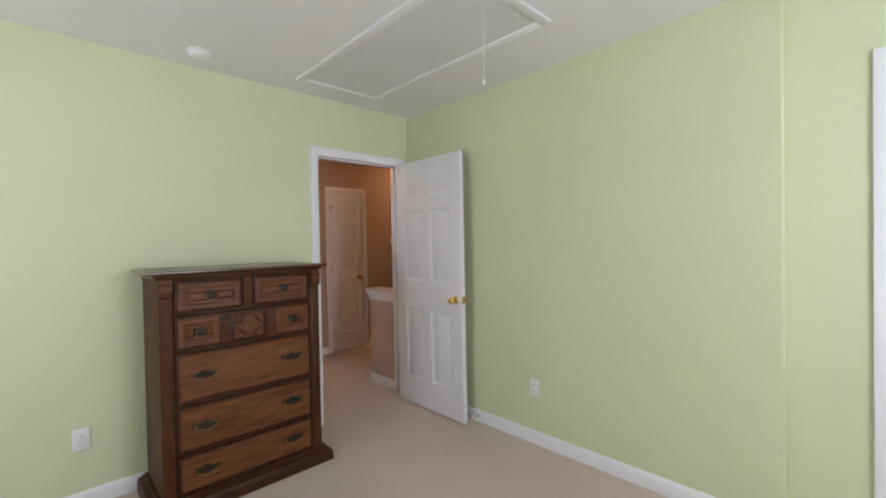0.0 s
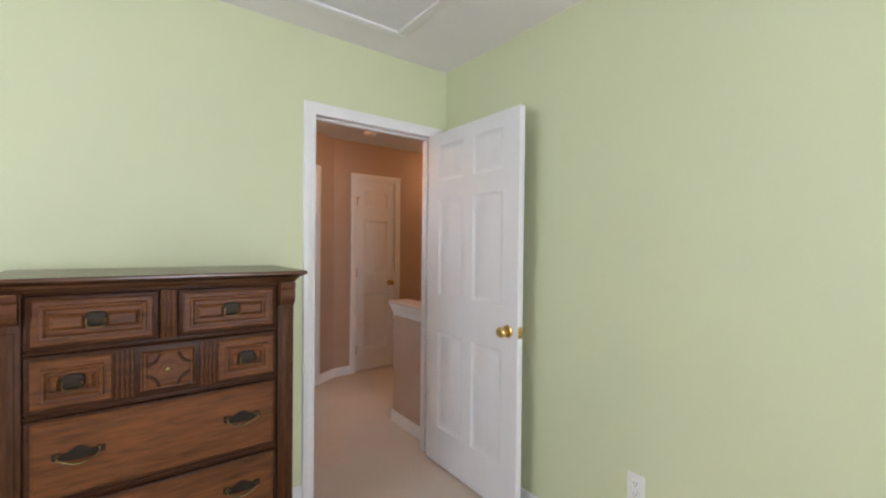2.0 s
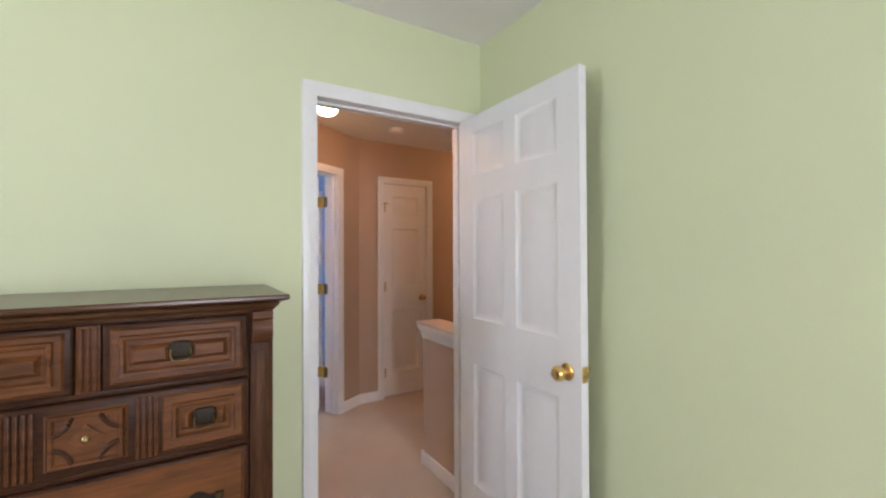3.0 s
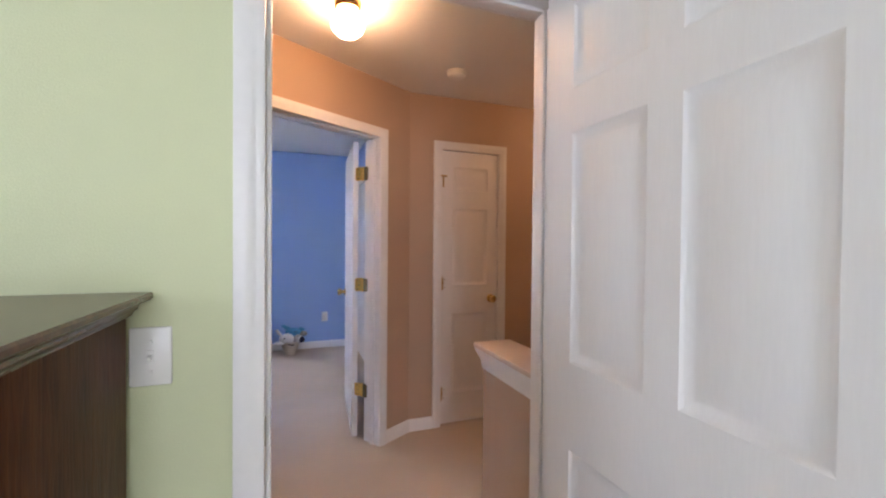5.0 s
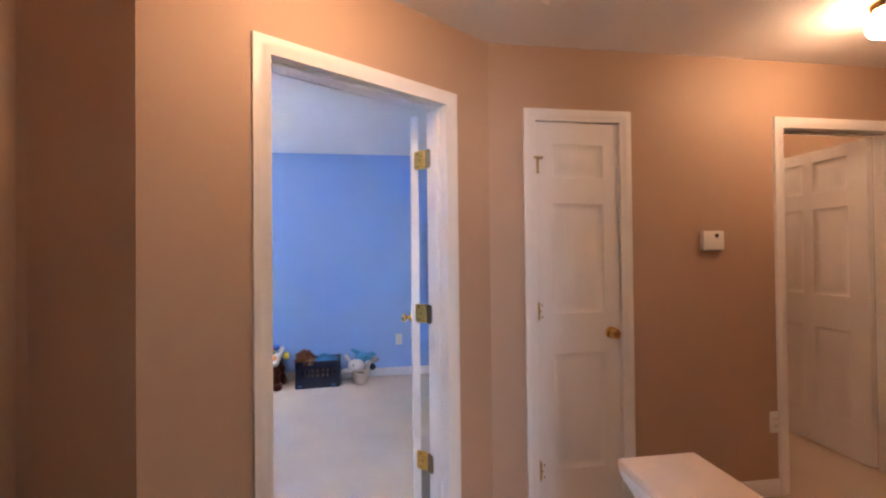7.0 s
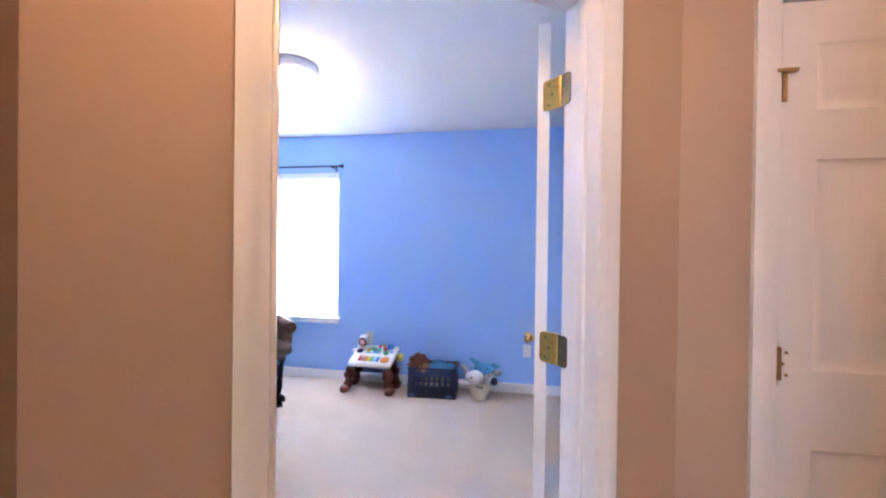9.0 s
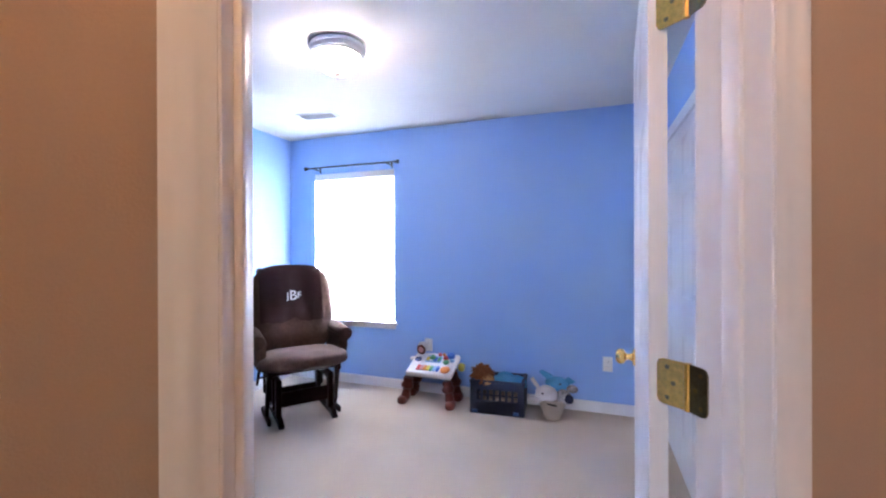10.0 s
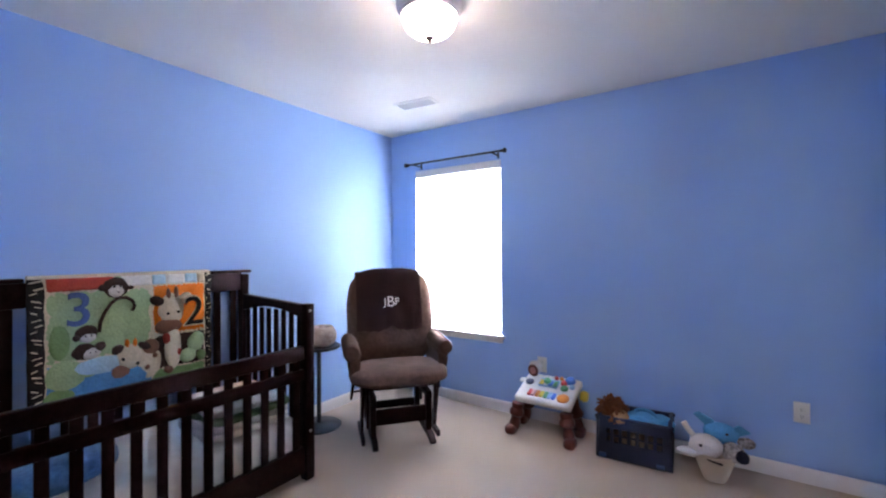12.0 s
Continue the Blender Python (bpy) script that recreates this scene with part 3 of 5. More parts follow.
for a, b in zip(rows, rows[1:] + rows[:1]):
    for k in range(3):
        bm.faces.new((a[k], a[k + 1], b[k + 1], b[k]))
part("cove_moulding", bm, M_TRIM, hw, "white cove moulding under the cap")
bm = bmesh.new()
box(bm, -0.014, 0, 0, 0.0, 0.489, 0.085, 0.004)
box(bm, 0.0, 0.475, 0, 0.105, 0.489, 0.085, 0.004)
part("base_trim", bm, M_TRIM, hw, "white baseboard")


# ---------------------------------------------------------------- fittings
def outlet(m, label="white duplex wall outlet plate"):
    ob = thing("wall_outlet", m, label, "outlet", "wall outlets")
    bm = bmesh.new()
    box(bm, -0.036, -0.006, -0.058, 0.036, 0, 0.058, 0.004)
    part("cover_plate", bm, M_PLATE, ob)
    for z in (-0.02, 0.02):
        bm = bmesh.new()
        box(bm, -0.016, -0.009, z - 0.014, 0.016, -0.005, z + 0.014, 0.006)
        rc = part("receptacle", bm, M_PLATE, ob)
        bm = bmesh.new()
        for x in (-0.006, 0.006):
            box(bm, x - 0.001, -0.0095, z - 0.002, x + 0.001, -0.008, z + 0.006)
        box(bm, -0.002, -0.0095, z - 0.010, 0.002, -0.008, z - 0.006)
        part("slots", bm, M_SLOT, rc, "dark outlet slots")
    return ob


outlet(bed(-2.212, 0, 0.358))
outlet(bed(0, -1.29, 0.373, 0, 0, -90))
outlet(pose(1.605, Y_CLOSET, 0.395))
outlet(pose(-0.358, Y_NURSERY, 0.39))
outlet(pose(-1.88, Y_NURSERY, 0.43))

sw = thing("light_switch", bed(-1.062, 0, 1.10), "white toggle light switch plate beside the doorway", "light switch")
bm = bmesh.new()
box(bm, -0.037, -0.006, -0.059, 0.037, 0, 0.059, 0.004)
part("cover_plate", bm, M_PLATE, sw)
bm = bmesh.new()
box(bm, -0.006, -0.008, -0.013, 0.006, -0.005, 0.013, 0.001)
box(bm, -0.004, -0.021, -0.002, 0.004, -0.006, 0.007, 0.002, m=pose(0, 0, 0, 18))
part("toggle", bm, M_PLATE, sw)
for z in (-0.03, 0.03):
    bm = bmesh.new()
    lathe(bm, [(0, 0), (0.0035, 0), (0.003, 0.0015), (0, 0.002)], 10, pose(0, -0.006, z, 90))
    part("screw", bm, M_PLATE, sw)

th = thing("thermostat", pose(1.228, Y_CLOSET, 1.39), "white plastic wall thermostat with a small dark dial", "thermostat")
bm = bmesh.new()
box(bm, -0.062, -0.030, -0.052, 0.062, 0, 0.052, 0.008)
part("housing", bm, M_PLATE, th)
bm = bmesh.new()
box(bm, -0.056, -0.006, -0.058, 0.056, 0.0, -0.050, 0.002)
part("back_plate", bm, plain("grey_plastic", (0.3, 0.29, 0.28)), th, "grey back plate")
bm = bmesh.new()
lathe(bm, [(0, 0), (0.011, 0), (0.010, 0.004), (0, 0.005)], 14, pose(0.015, -0.030, 0.026, 90))
part("dial", bm, M_SLOT, th, "small dark dial")


def detector(m, r, label):
    ob = thing("smoke_detector", m, label, "smoke detector", "smoke detectors")
    bm = bmesh.new()
    lathe(bm, [(0, 0), (r * 0.96, 0), (r, -0.006), (r, -0.012), (r * 0.93, -0.014)][::-1], 32)
    part("mount", bm, M_PLATE, ob)
    bm = bmesh.new()
    lathe(bm, [(0, -0.043), (r * 0.40, -0.043), (r * 0.62, -0.040), (r * 0.84, -0.031), (r * 0.92, -0.014), (r * 0.92, -0.010)], 32)
    part("housing", bm, M_PLATE, ob)
    return ob


detector(bed(-1.672, -0.242, CEIL), 0.062, "round white smoke detector on the bedroom ceiling")
detector(pose(0.185, 1.385, CEIL_HALL), 0.062, "round white smoke detector on the hallway ceiling")


def globe_light(m, label):
    """A ceiling lamp with a rounded opal glass on a brass collar."""
    ob = thing("ceiling_light", m, label, "ceiling light", "hallway globe lights")
    bm = bmesh.new()
    lathe(bm, [(0, -0.030), (0.050, -0.030), (0.058, -0.018), (0.062, 0.0), (0, 0.0)], 28)
    part("collar", bm, M_BRASS, ob, "brass ceiling collar")
    bm = bmesh.new()
    prof = [(0.0, -0.150), (0.026, -0.147), (0.048, -0.138), (0.065, -0.121), (0.072, -0.100), (0.069, -0.078), (0.058, -0.058), (0.047, -0.044), (0.044, -0.031)]
    lathe(bm, prof, 32)
    part("glass_globe", bm, M_OPAL_HALL, ob, "glowing white opal glass globe")
    return ob


globe_light(pose(-0.535, 0.885, CEIL_HALL), "lit round opal glass hallway ceiling light")
globe_light(pose(1.62, 1.28, CEIL_HALL), "lit round opal glass ceiling light by the stairs")
globe_light(pose(2.3, 2.7, 2.40), "lit opal glass ceiling light of the side room")

nl = thing("ceiling_light", pose(-1.800, 2.877, 2.432), "lit bowl ceiling light with a nickel rim in the nursery", "ceiling light")
bm = bmesh.new()
lathe(bm, [(0.0, -0.058), (0.118, -0.058), (0.127, -0.060), (0.132, -0.055), (0.134, -0.048), (0.140, -0.044), (0.142, -0.036), (0.148, -0.031), (0.150, -0.022), (0.150, -0.010), (0.144, 0.0), (0, 0)], 48)
part("canopy", bm, M_RIM, nl, "ribbed brushed nickel rim")
bm = bmesh.new()
lathe(bm, [(0.0, -0.150), (0.040, -0.146), (0.080, -0.132), (0.107, -0.110), (0.120, -0.086), (0.124, -0.068), (0.122, -0.0605)], 48)
part("glass_bowl", bm, M_OPAL, nl, "glowing frosted glass bowl")
bm = bmesh.new()
lathe(bm, [(0, -0.180), (0.006, -0.178), (0.009, -0.172), (0.006, -0.165), (0.017, -0.160), (0.021, -0.154), (0.018, -0.148), (0.0, -0.145)], 16)
part("finial", bm, M_STEEL, nl, "nickel finial")

# ceiling supply vent
vt = thing("ceiling_vent", pose(-2.63, 3.83, 2.432, 0, 0, 6), "white metal ceiling register with narrow louvres", "vent")
bm = bmesh.new()
for x0, y0, x1, y1 in ((-0.165, -0.075, 0.165, -0.050), (-0.165, 0.050, 0.165, 0.075), (-0.165, -0.050, -0.140, 0.050), (0.140, -0.050, 0.165, 0.050)):
    box(bm, x0, y0, -0.007, x1, y1, 0, 0.002)
part("frame", bm, M_PLATE, vt)
bm = bmesh.new()
box(bm, -0.14, -0.05, -0.0015, 0.14, 0.05, 0)
part("duct", bm, plain("grey_duct_metal", (0.42, 0.42, 0.43), 0.5), vt, "grey duct behind the louvres")
bm = bmesh.new()
box(bm, -0.14, -0.0007, -0.009, 0.14, 0.0007, 0.009, m=pose(0, 0, 0, 40))
sl = part("slat", bm, M_PLATE, vt, m=pose(0, -0.042, -0.008))
for k in range(1, 7):
    again(sl, vt, pose(0, -0.042 + 0.014 * k, -0.008))

# attic hatch with its pull cord
ht = thing("attic_hatch", bed(-1.11, -1.747, CEIL), "white attic hatch panel with a trim frame and pull cord", "attic hatch", kind="structure")
bm = bmesh.new()
HX, HY, HT = 0.637, 1.52, 0.052
for x0, y0, x1, y1 in ((0, 0, HX, HT), (0, HY - HT, HX, HY), (0, HT, HT, HY - HT), (HX - HT, HT, HX, HY - HT)):
    box(bm, x0, y0, -0.016, x1, y1, 0, 0.003)
part("trim_frame", bm, M_TRIM, ht)
bm = bmesh.new()
box(bm, HT, HT, -0.006, HX - HT, HY - HT, 0.0)
part("panel", bm, M_HATCH, ht, "flat grey-white hatch panel")
bm = bmesh.new()
pts = [(0.30, 0.16, -0.005), (0.302, 0.161, -0.12), (0.299, 0.16, -0.24), (0.30, 0.16, -0.33)]
tube(bm, pts, 0.0018, 6)
lathe(bm, [(0, -0.365), (0.006, -0.362), (0.008, -0.350), (0.005, -0.335), (0, -0.328)], 10, pose(0.30, 0.16, 0))
part("pull_cord", bm, M_PLATE, ht, "thin white pull cord")


# ---------------------------------------------------------------- windows
def window(name, m, w, h, label):
    """A sash window set into the wall, seen from -y; the opening's lower corner is at the origin."""
    ob = thing(name, m, label, "window", kind="structure")
    bm = bmesh.new()
    f = 0.04
    for x0, z0, x1, z1 in ((0, 0, w, f), (0, h - f, w, h), (0, f, f, h - f), (w - f, f, w, h - f), (f, h / 2 - 0.025, w - f, h / 2 + 0.025)):
        box(bm, x0, 0.080, z0, x1, 0.112, z1, 0.003)
    part("window_frame", bm, M_TRIM, ob)
    for z0, z1 in ((f, h / 2 - 0.025), (h / 2 + 0.025, h - f)):
        bm = bmesh.new()
        box(bm, f, 0.104, z0, w - f, 0.108, z1)
        p = part("pane", bm, M_GLASS, ob, "clear glass pane")
        p.visible_shadow = False
    bm = bmesh.new()
    box(bm, -0.03, -0.035, -0.022, w + 0.03, 0.078, -0.0015, 0.006)
    part("window_sill", bm, M_TRIM, ob, "white painted sill")
    bm = bmesh.new()
    box(bm, -0.012, -0.012, -0.060, w + 0.012, 0, -0.022, 0.004)
    part("apron", bm, M_TRIM, ob)
    return ob


window("window_1", pose(-3.113, Y_NURSERY, 0.612), 0.887, 1.45, "white sash window behind closed white blinds")
# Bedroom windows out of view, added where they light the walls evenly.
window("window_2", bed(0.2 - 0.90, GY, 0.75, 0, 0, 180), 0.9, 1.4, "unseen white bedroom sash window, guessed in place to let in daylight")
window("window_3", bed(GX, GY + 2.65, 0.75, 0, 0, 90), 0.9, 1.4, "unseen white bedroom sash window, guessed in place to let in daylight")

bl = thing("window_blind", pose(-3.113, Y_NURSERY - 0.022, 0.612), "white horizontal slat blind lowered over the bright window", "window blind")
bm = bmesh.new()
box(bm, 0.004, 0.008, 1.385, 0.883, 0.060, 1.448, 0.003)
part("headrail", bm, M_TRIM, bl, "white valance")
bm = bmesh.new()
box(bm, 0.008, 0.014, 0.012, 0.879, 0.058, 0.030, 0.004)
part("bottom_rail", bm, M_TRIM, bl)
bm = bmesh.new()
va = [bm.verts.new(v) for v in ((0.008, -0.025, -0.001), (0.008, 0, 0.002), (0.008, 0.025, -0.001), (0.879, -0.025, -0.001), (0.879, 0, 0.002), (0.879, 0.025, -0.001))]
vb = [bm.verts.new(v.co + Vector((0, 0, 0.0025))) for v in va]
for q in ((0, 3, 4, 1), (1, 4, 5, 2)):
    bm.faces.new([va[i] for i in q])
    bm.faces.new([vb[i] for i in q[::-1]])
for i, j in ((0, 1), (1, 2), (2, 5), (5, 4), (4, 3), (3, 0)):
    bm.faces.new((va[i], va[j], vb[j], vb[i]))
slat = part("slat", bm, M_BLIND, bl, m=pose(0, 0.036, 0.055, -85, 0, 0))
for k in range(1, 32):
    again(slat, bl, pose(0, 0.036, 0.055 + 0.0425 * k, -85 + random.uniform(-0.6, 0.6), 0, 0))
bm = bmesh.new()
for x in (0.15, 0.44, 0.74):
    tube(bm, [(x, 0.011, 0.03), (x, 0.011, 1.39)], 0.0012, 5)
part("lift_cord", bm, M_PLATE, bl)

rod = thing("curtain_rod", pose(-2.648, Y_NURSERY, 2.107), "thin black curtain rod with small finials, no curtain", "curtain rod")
bm = bmesh.new()
tube(bm, [(-0.475, -0.10, 0), (0.475, -0.10, 0)], 0.0085, 10)
part("rod", bm, M_BLACK, rod)
for s in (-1, 1):
    bm = bmesh.new()
    lathe(bm, [(0, 0), (0.012, 0.002), (0.014, 0.010), (0.009, 0.014), (0.020, 0.026), (0.021, 0.036), (0.012, 0.046), (0, 0.049)], 14, pose(s * 0.472, -0.10, 0, 0, 90 * s, 0))
    part("finial", bm, M_BLACK, rod)
    bm = bmesh.new()
    box(bm, s * 0.40 - 0.008, -0.006, -0.035, s * 0.40 + 0.008, 0, 0.02, 0.002)
    box(bm, s * 0.40 - 0.006, -0.105, -0.016, s * 0.40 + 0.006, -0.004, -0.006, 0.002)
    box(bm, s * 0.40 - 0.006, -0.112, -0.016, s * 0.40 + 0.006, -0.106, 0.004, 0.002)
    part("bracket", bm, M_BLACK, rod)

# ---------------------------------------------------------------- the chest of drawers
DRX0, DRX1, DRF, DRB = -1.935, -1.098, -0.447, -0.018
dr = thing("chest_of_drawers", bed(DRX0, DRF, 0), "tall dark-stained wooden chest of five drawers with antique pulls", "chest of drawers")
W, DEP = DRX1 - DRX0, DRB - DRF
bm = bmesh.new()
box(bm, 0.0, 0.012, 0.06, W, DEP, 1.195, 0.003)
part("carcass", bm, M_OAK_V, dr, "dark stained case")
bm = bmesh.new()
prof = [(0, 1.184), (0.005, 1.184), (0.009, 1.192), (0.017, 1.197), (0.019, 1.204), (0.023, 1.207), (0.044, 1.215), (0.048, 1.219), (0.048, 1.226), (0.044, 1.230), (0, 1.230)]
rows = []
for d, z in prof:
    rows.append([bm.verts.new(v) for v in ((-d, DEP + 0.014, z), (-d, -d, z), (W + d * 0.85, -d, z), (W + d * 0.85, DEP + 0.014, z))])
for a, b in zip(rows, rows[1:]):
    for k in range(3):
        bm.faces.new((a[k], a[k + 1], b[k + 1], b[k]))
bm.faces.new(rows[-1])
bm.faces.new(rows[0][::-1])
bm.faces.new([r[0] for r in rows[1:-1]] + [rows[-1][0], rows[-1][3]] + [r[3] for r in rows[1:-1]][::-1] + [rows[0][3], rows[0][0]])
part("top", bm, M_TOP, dr, "moulded wooden top board")
bm = bmesh.new()
prof = [(0.0, 0.085), (0.014, 0.085), (0.024, 0.074), (0.044, 0.066), (0.050, 0.050), (0.052, 0.034), (0.052, 0.0)]
rows = []
for d, z in prof:
    rows.append([bm.verts.new(v) for v in ((-d, DEP, z), (-d, -d, z), (W + d, -d, z), (W + d, DEP, z))])
for a, b in zip(rows, rows[1:]):
    for k in range(3):
        bm.faces.new((a[k], a[k + 1], b[k + 1], b[k]))
bm.faces.new(rows[-1])
bm.faces.new(rows[0])
part("plinth", bm, M_OAK_D, dr, "moulded base plinth")
PIL = 0.062
for x0 in (0.0, W - PIL):
    bm = bmesh.new()
    box(bm, x0, -0.008, 0.085, x0 + PIL, 0.014, 1.185, 0.004)
    box(bm, x0 + 0.014, -0.011, 0.12, x0 + PIL - 0.014, -0.006, 1.07, 0.003)
    part("pilaster", bm, M_OAK_V, dr)
    bm = bmesh.new()
    out = [(-0.006, 1.185), (-0.042, 1.185), (-0.042, 1.165), (-0.034, 1.158), (-0.040, 1.140), (-0.040, 1.118), (-0.028, 1.100), (-0.006, 1.092)]
    a = [bm.verts.new((x0 + 0.004, y, z)) for y, z in out]
    b = [bm.verts.new((x0 + PIL - 0.004, y, z)) for y, z in out]
    bm.faces.new(a)
    bm.faces.new(b[::-1])
    for k in range(len(out)):
        bm.faces.new((a[k], b[k], b[(k + 1) % len(out)], a[(k + 1) % len(out)]))
    part("corbel", bm, M_OAK_M, dr, "carved corbel block")
bm = bmesh.new()
box(bm, PIL, 0.0, -0.007, W - PIL, 0.016, 0.007, 0.002)
rail = part("drawer_rail", bm, M_OAK_D, dr, "dark rail between the drawers", m=pose(0, 0, 0.087))
for z in (0.293, 0.541, 0.814, 1.005, 1.183):
    again(rail, dr, pose(0, 0, z))


def raised(bm, x0, z0, x1, z1, y, steps):
    """Stacked bevelled fields on a drawer front: each step is an inset and how far it stands out."""
    for d, p in steps:
        b = min(0.011, p * 0.9)
        v = [bm.verts.new(q) for q in ((x0 + d, y, z0 + d), (x1 - d, y, z0 + d), (x1 - d, y, z1 - d), (x0 + d, y, z1 - d))]
        w = [bm.verts.new(q) for q in ((x0 + d + b, y - p, z0 + d + b), (x1 - d - b, y - p, z0 + d + b), (x1 - d - b, y - p, z1 - d - b), (x0 + d + b, y - p, z1 - d - b))]
        bm.faces.new(w)
        for k in range(4):
            bm.faces.new((v[k], v[(k + 1) % 4], w[(k + 1) % 4], w[k]))


def frame_ring(bm, x0, z0, x1, z1, y, wide=0.016, out=0.009):
    """A mitred, rounded moulding round a field of a drawer front."""
    prof = [(0.0, 0.0), (wide * 0.2, out), (wide * 0.6, out * 0.9), (wide, 0.0)]
    rows = [[bm.verts.new(q) for q in ((x0 + d, y - p, z0 + d), (x1 - d, y - p, z0 + d), (x1 - d, y - p, z1 - d), (x0 + d, y - p, z1 - d))] for d, p in prof]
    for a, b in zip(rows, rows[1:]):
        for k in range(4):
            bm.faces.new((a[k], a[(k + 1) % 4], b[(k + 1) % 4], b[k]))


def plate_pull(parent, x, z, y):
    """A domed, nearly square back plate with a hanging ring."""
    bm = bmesh.new()
    cushion(bm, 0.058, 0.016, 0.046, 3.2, 8, pose(x, y - 0.002, z + 0.004), 0.001)
    pl = part("pull_plate", bm, M_PEWTER, parent, "dark domed metal pull plate")
    bm = bmesh.new()
    ring = [(0.021, 0.006), (0.023, -0.006), (0.020, -0.018), (0.012, -0.023), (-0.012, -0.023), (-0.020, -0.018), (-0.023, -0.006), (-0.021, 0.006)]
    tube(bm, [(x + a, y - 0.013, z + c) for a, c in ring], 0.0032, 7)
    part("pull_drop", bm, M_BAIL, pl, "dull bronze ring")


def bail_pull(parent, x, z, y):
    """A swan-neck bail on a wide back plate."""
    bm = bmesh.new()
    n = 14
    top = [(x - 0.062 + 0.124 * k / n, z + 0.006 + 0.012 * math.sin(math.pi * k / n) + 0.006 * math.cos(4 * math.pi * k / n)) for k in range(n + 1)]
    low = [(x + 0.062 - 0.124 * k / n, z - 0.008 - 0.010 * math.sin(math.pi * k / n)) for k in range(n + 1)]
    prism(bm, top + low, y - 0.003, y)
    pl = part("pull_plate", bm, M_PEWTER, parent, "dark metal pull back plate")
    bm = bmesh.new()
    pts = [(x - 0.048, y - 0.003, z + 0.006), (x - 0.050, y - 0.016, z + 0.004)]
    pts += [(x - 0.048 + 0.096 * k / 10, y - 0.022, z - 0.004 - 0.020 * math.sin(math.pi * k / 10)) for k in range(11)]
    pts += [(x + 0.050, y - 0.016, z + 0.004), (x + 0.048, y - 0.003, z + 0.006)]
    tube(bm, pts, 0.004, 8)
    for s in (-1, 1):
        lathe(bm, [(0, 0), (0.009, 0.0), (0.009, 0.004), (0.005, 0.010), (0, 0.011)], 10, pose(x + s * 0.048, y - 0.003, z + 0.006, 90))
    part("bail", bm, M_BAIL, pl, "dull bronze bail handle")


DA0, DA1 = PIL + 0.004, W - PIL - 0.004
MIDX = (DA0 + DA1) / 2


def drawer(x0, x1, z0, z1, label):
    bm = bmesh.new()
    box(bm, x0, -0.014, z0, x1, 0.014, z1, 0.008, 3)
    return part("drawer", bm, M_OAK_D, dr, label)


bm = bmesh.new()
box(bm, MIDX - 0.024, -0.010, 1.013, MIDX + 0.024, 0.014, 1.176, 0.003)
for k in (-1, 0, 1):
    box(bm, MIDX - 0.005 + k * 0.014, -0.017, 1.018, MIDX + 0.005 + k * 0.014, -0.009, 1.171, 0.004)
part("fluted_stile", bm, M_OAK_M, dr, "fluted stile between the top drawers")
for x0, x1 in ((DA0, MIDX - 0.026), (MIDX + 0.026, DA1)):
    d = drawer(x0, x1, 1.013, 1.176, "small top drawer with raised panels")
    bm = bmesh.new()
    raised(bm, x0 + 0.016, 1.026, x1 - 0.016, 1.164, -0.0142, [(0.0, 0.006)])
    frame_ring(bm, x0 + 0.034, 1.043, x1 - 0.034, 1.147, -0.0200)
    part("raised_panel", bm, M_OAK_H, d)
    c = (x0 + x1) / 2
    for a, b in ((x0 + 0.054, c - 0.022), (c + 0.022, x1 - 0.054)):
        bm = bmesh.new()
        raised(bm, a, 1.070, b, 1.120, -0.0195, [(0, 0.013)])
        part("carved_block", bm, M_OAK_H, d)
    plate_pull(d, c, 1.095, -0.0205)
d = drawer(DA0, DA1, 0.822, 0.997, "wide drawer with a carved medallion")
third = (DA1 - DA0) / 3
for x0, x1 in ((DA0 + 0.014, DA0 + third - 0.030), (DA1 - third + 0.030, DA1 - 0.014)):
    bm = bmesh.new()
    raised(bm, x0, 0.838, x1, 0.982, -0.0142, [(0, 0.006)])
    frame_ring(bm, x0 + 0.022, 0.860, x1 - 0.022, 0.960, -0.0200)
    part("raised_panel", bm, M_OAK_H, d)
    c = (x0 + x1) / 2
    for a, b in ((x0 + 0.042, c - 0.026), (c + 0.026, x1 - 0.042)):
        bm = bmesh.new()
        raised(bm, a, 0.885, b, 0.935, -0.0195, [(0, 0.013)])
        part("carved_block", bm, M_OAK_H, d)
    plate_pull(d, c, 0.910, -0.0205)
for x in (DA0 + third, DA1 - third):
    bm = bmesh.new()
    for k in (-1.5, -0.5, 0.5, 1.5):
        box(bm, x + k * 0.013 - 0.0045, -0.021, 0.832, x + k * 0.013 + 0.0045, -0.012, 0.987, 0.003)
    part("fluting", bm, M_OAK_M, d, "fluted strip beside the medallion")
bm = bmesh.new()
mx, mz, ms = MIDX, 0.910, 0.066
raised(bm, mx - ms - 0.012, mz - ms, mx + ms + 0.012, mz + ms, -0.0142, [(0, 0.006)])
frame_ring(bm, mx - ms - 0.004, mz - ms + 0.004, mx + ms + 0.004, mz + ms - 0.004, -0.0198, 0.012, 0.007)
dia = [(mx, mz - 0.034), (mx + 0.034, mz), (mx, mz + 0.034), (mx - 0.034, mz)]
prism(bm, dia, -0.027, -0.018)
med = part("medallion", bm, M_OAK_H, d, "carved square medallion with a diamond")
bm = bmesh.new()
for sx in (-1, 1):
    for sz in (-1, 1):
        arc = [(mx + sx * (ms + 0.006 - 0.045 * math.cos(k * math.pi / 12)), -0.021, mz + sz * (ms - 0.006 - 0.045 * math.sin(k * math.pi / 12))) for k in range(7)]
        tube(bm, arc, 0.006, 6)
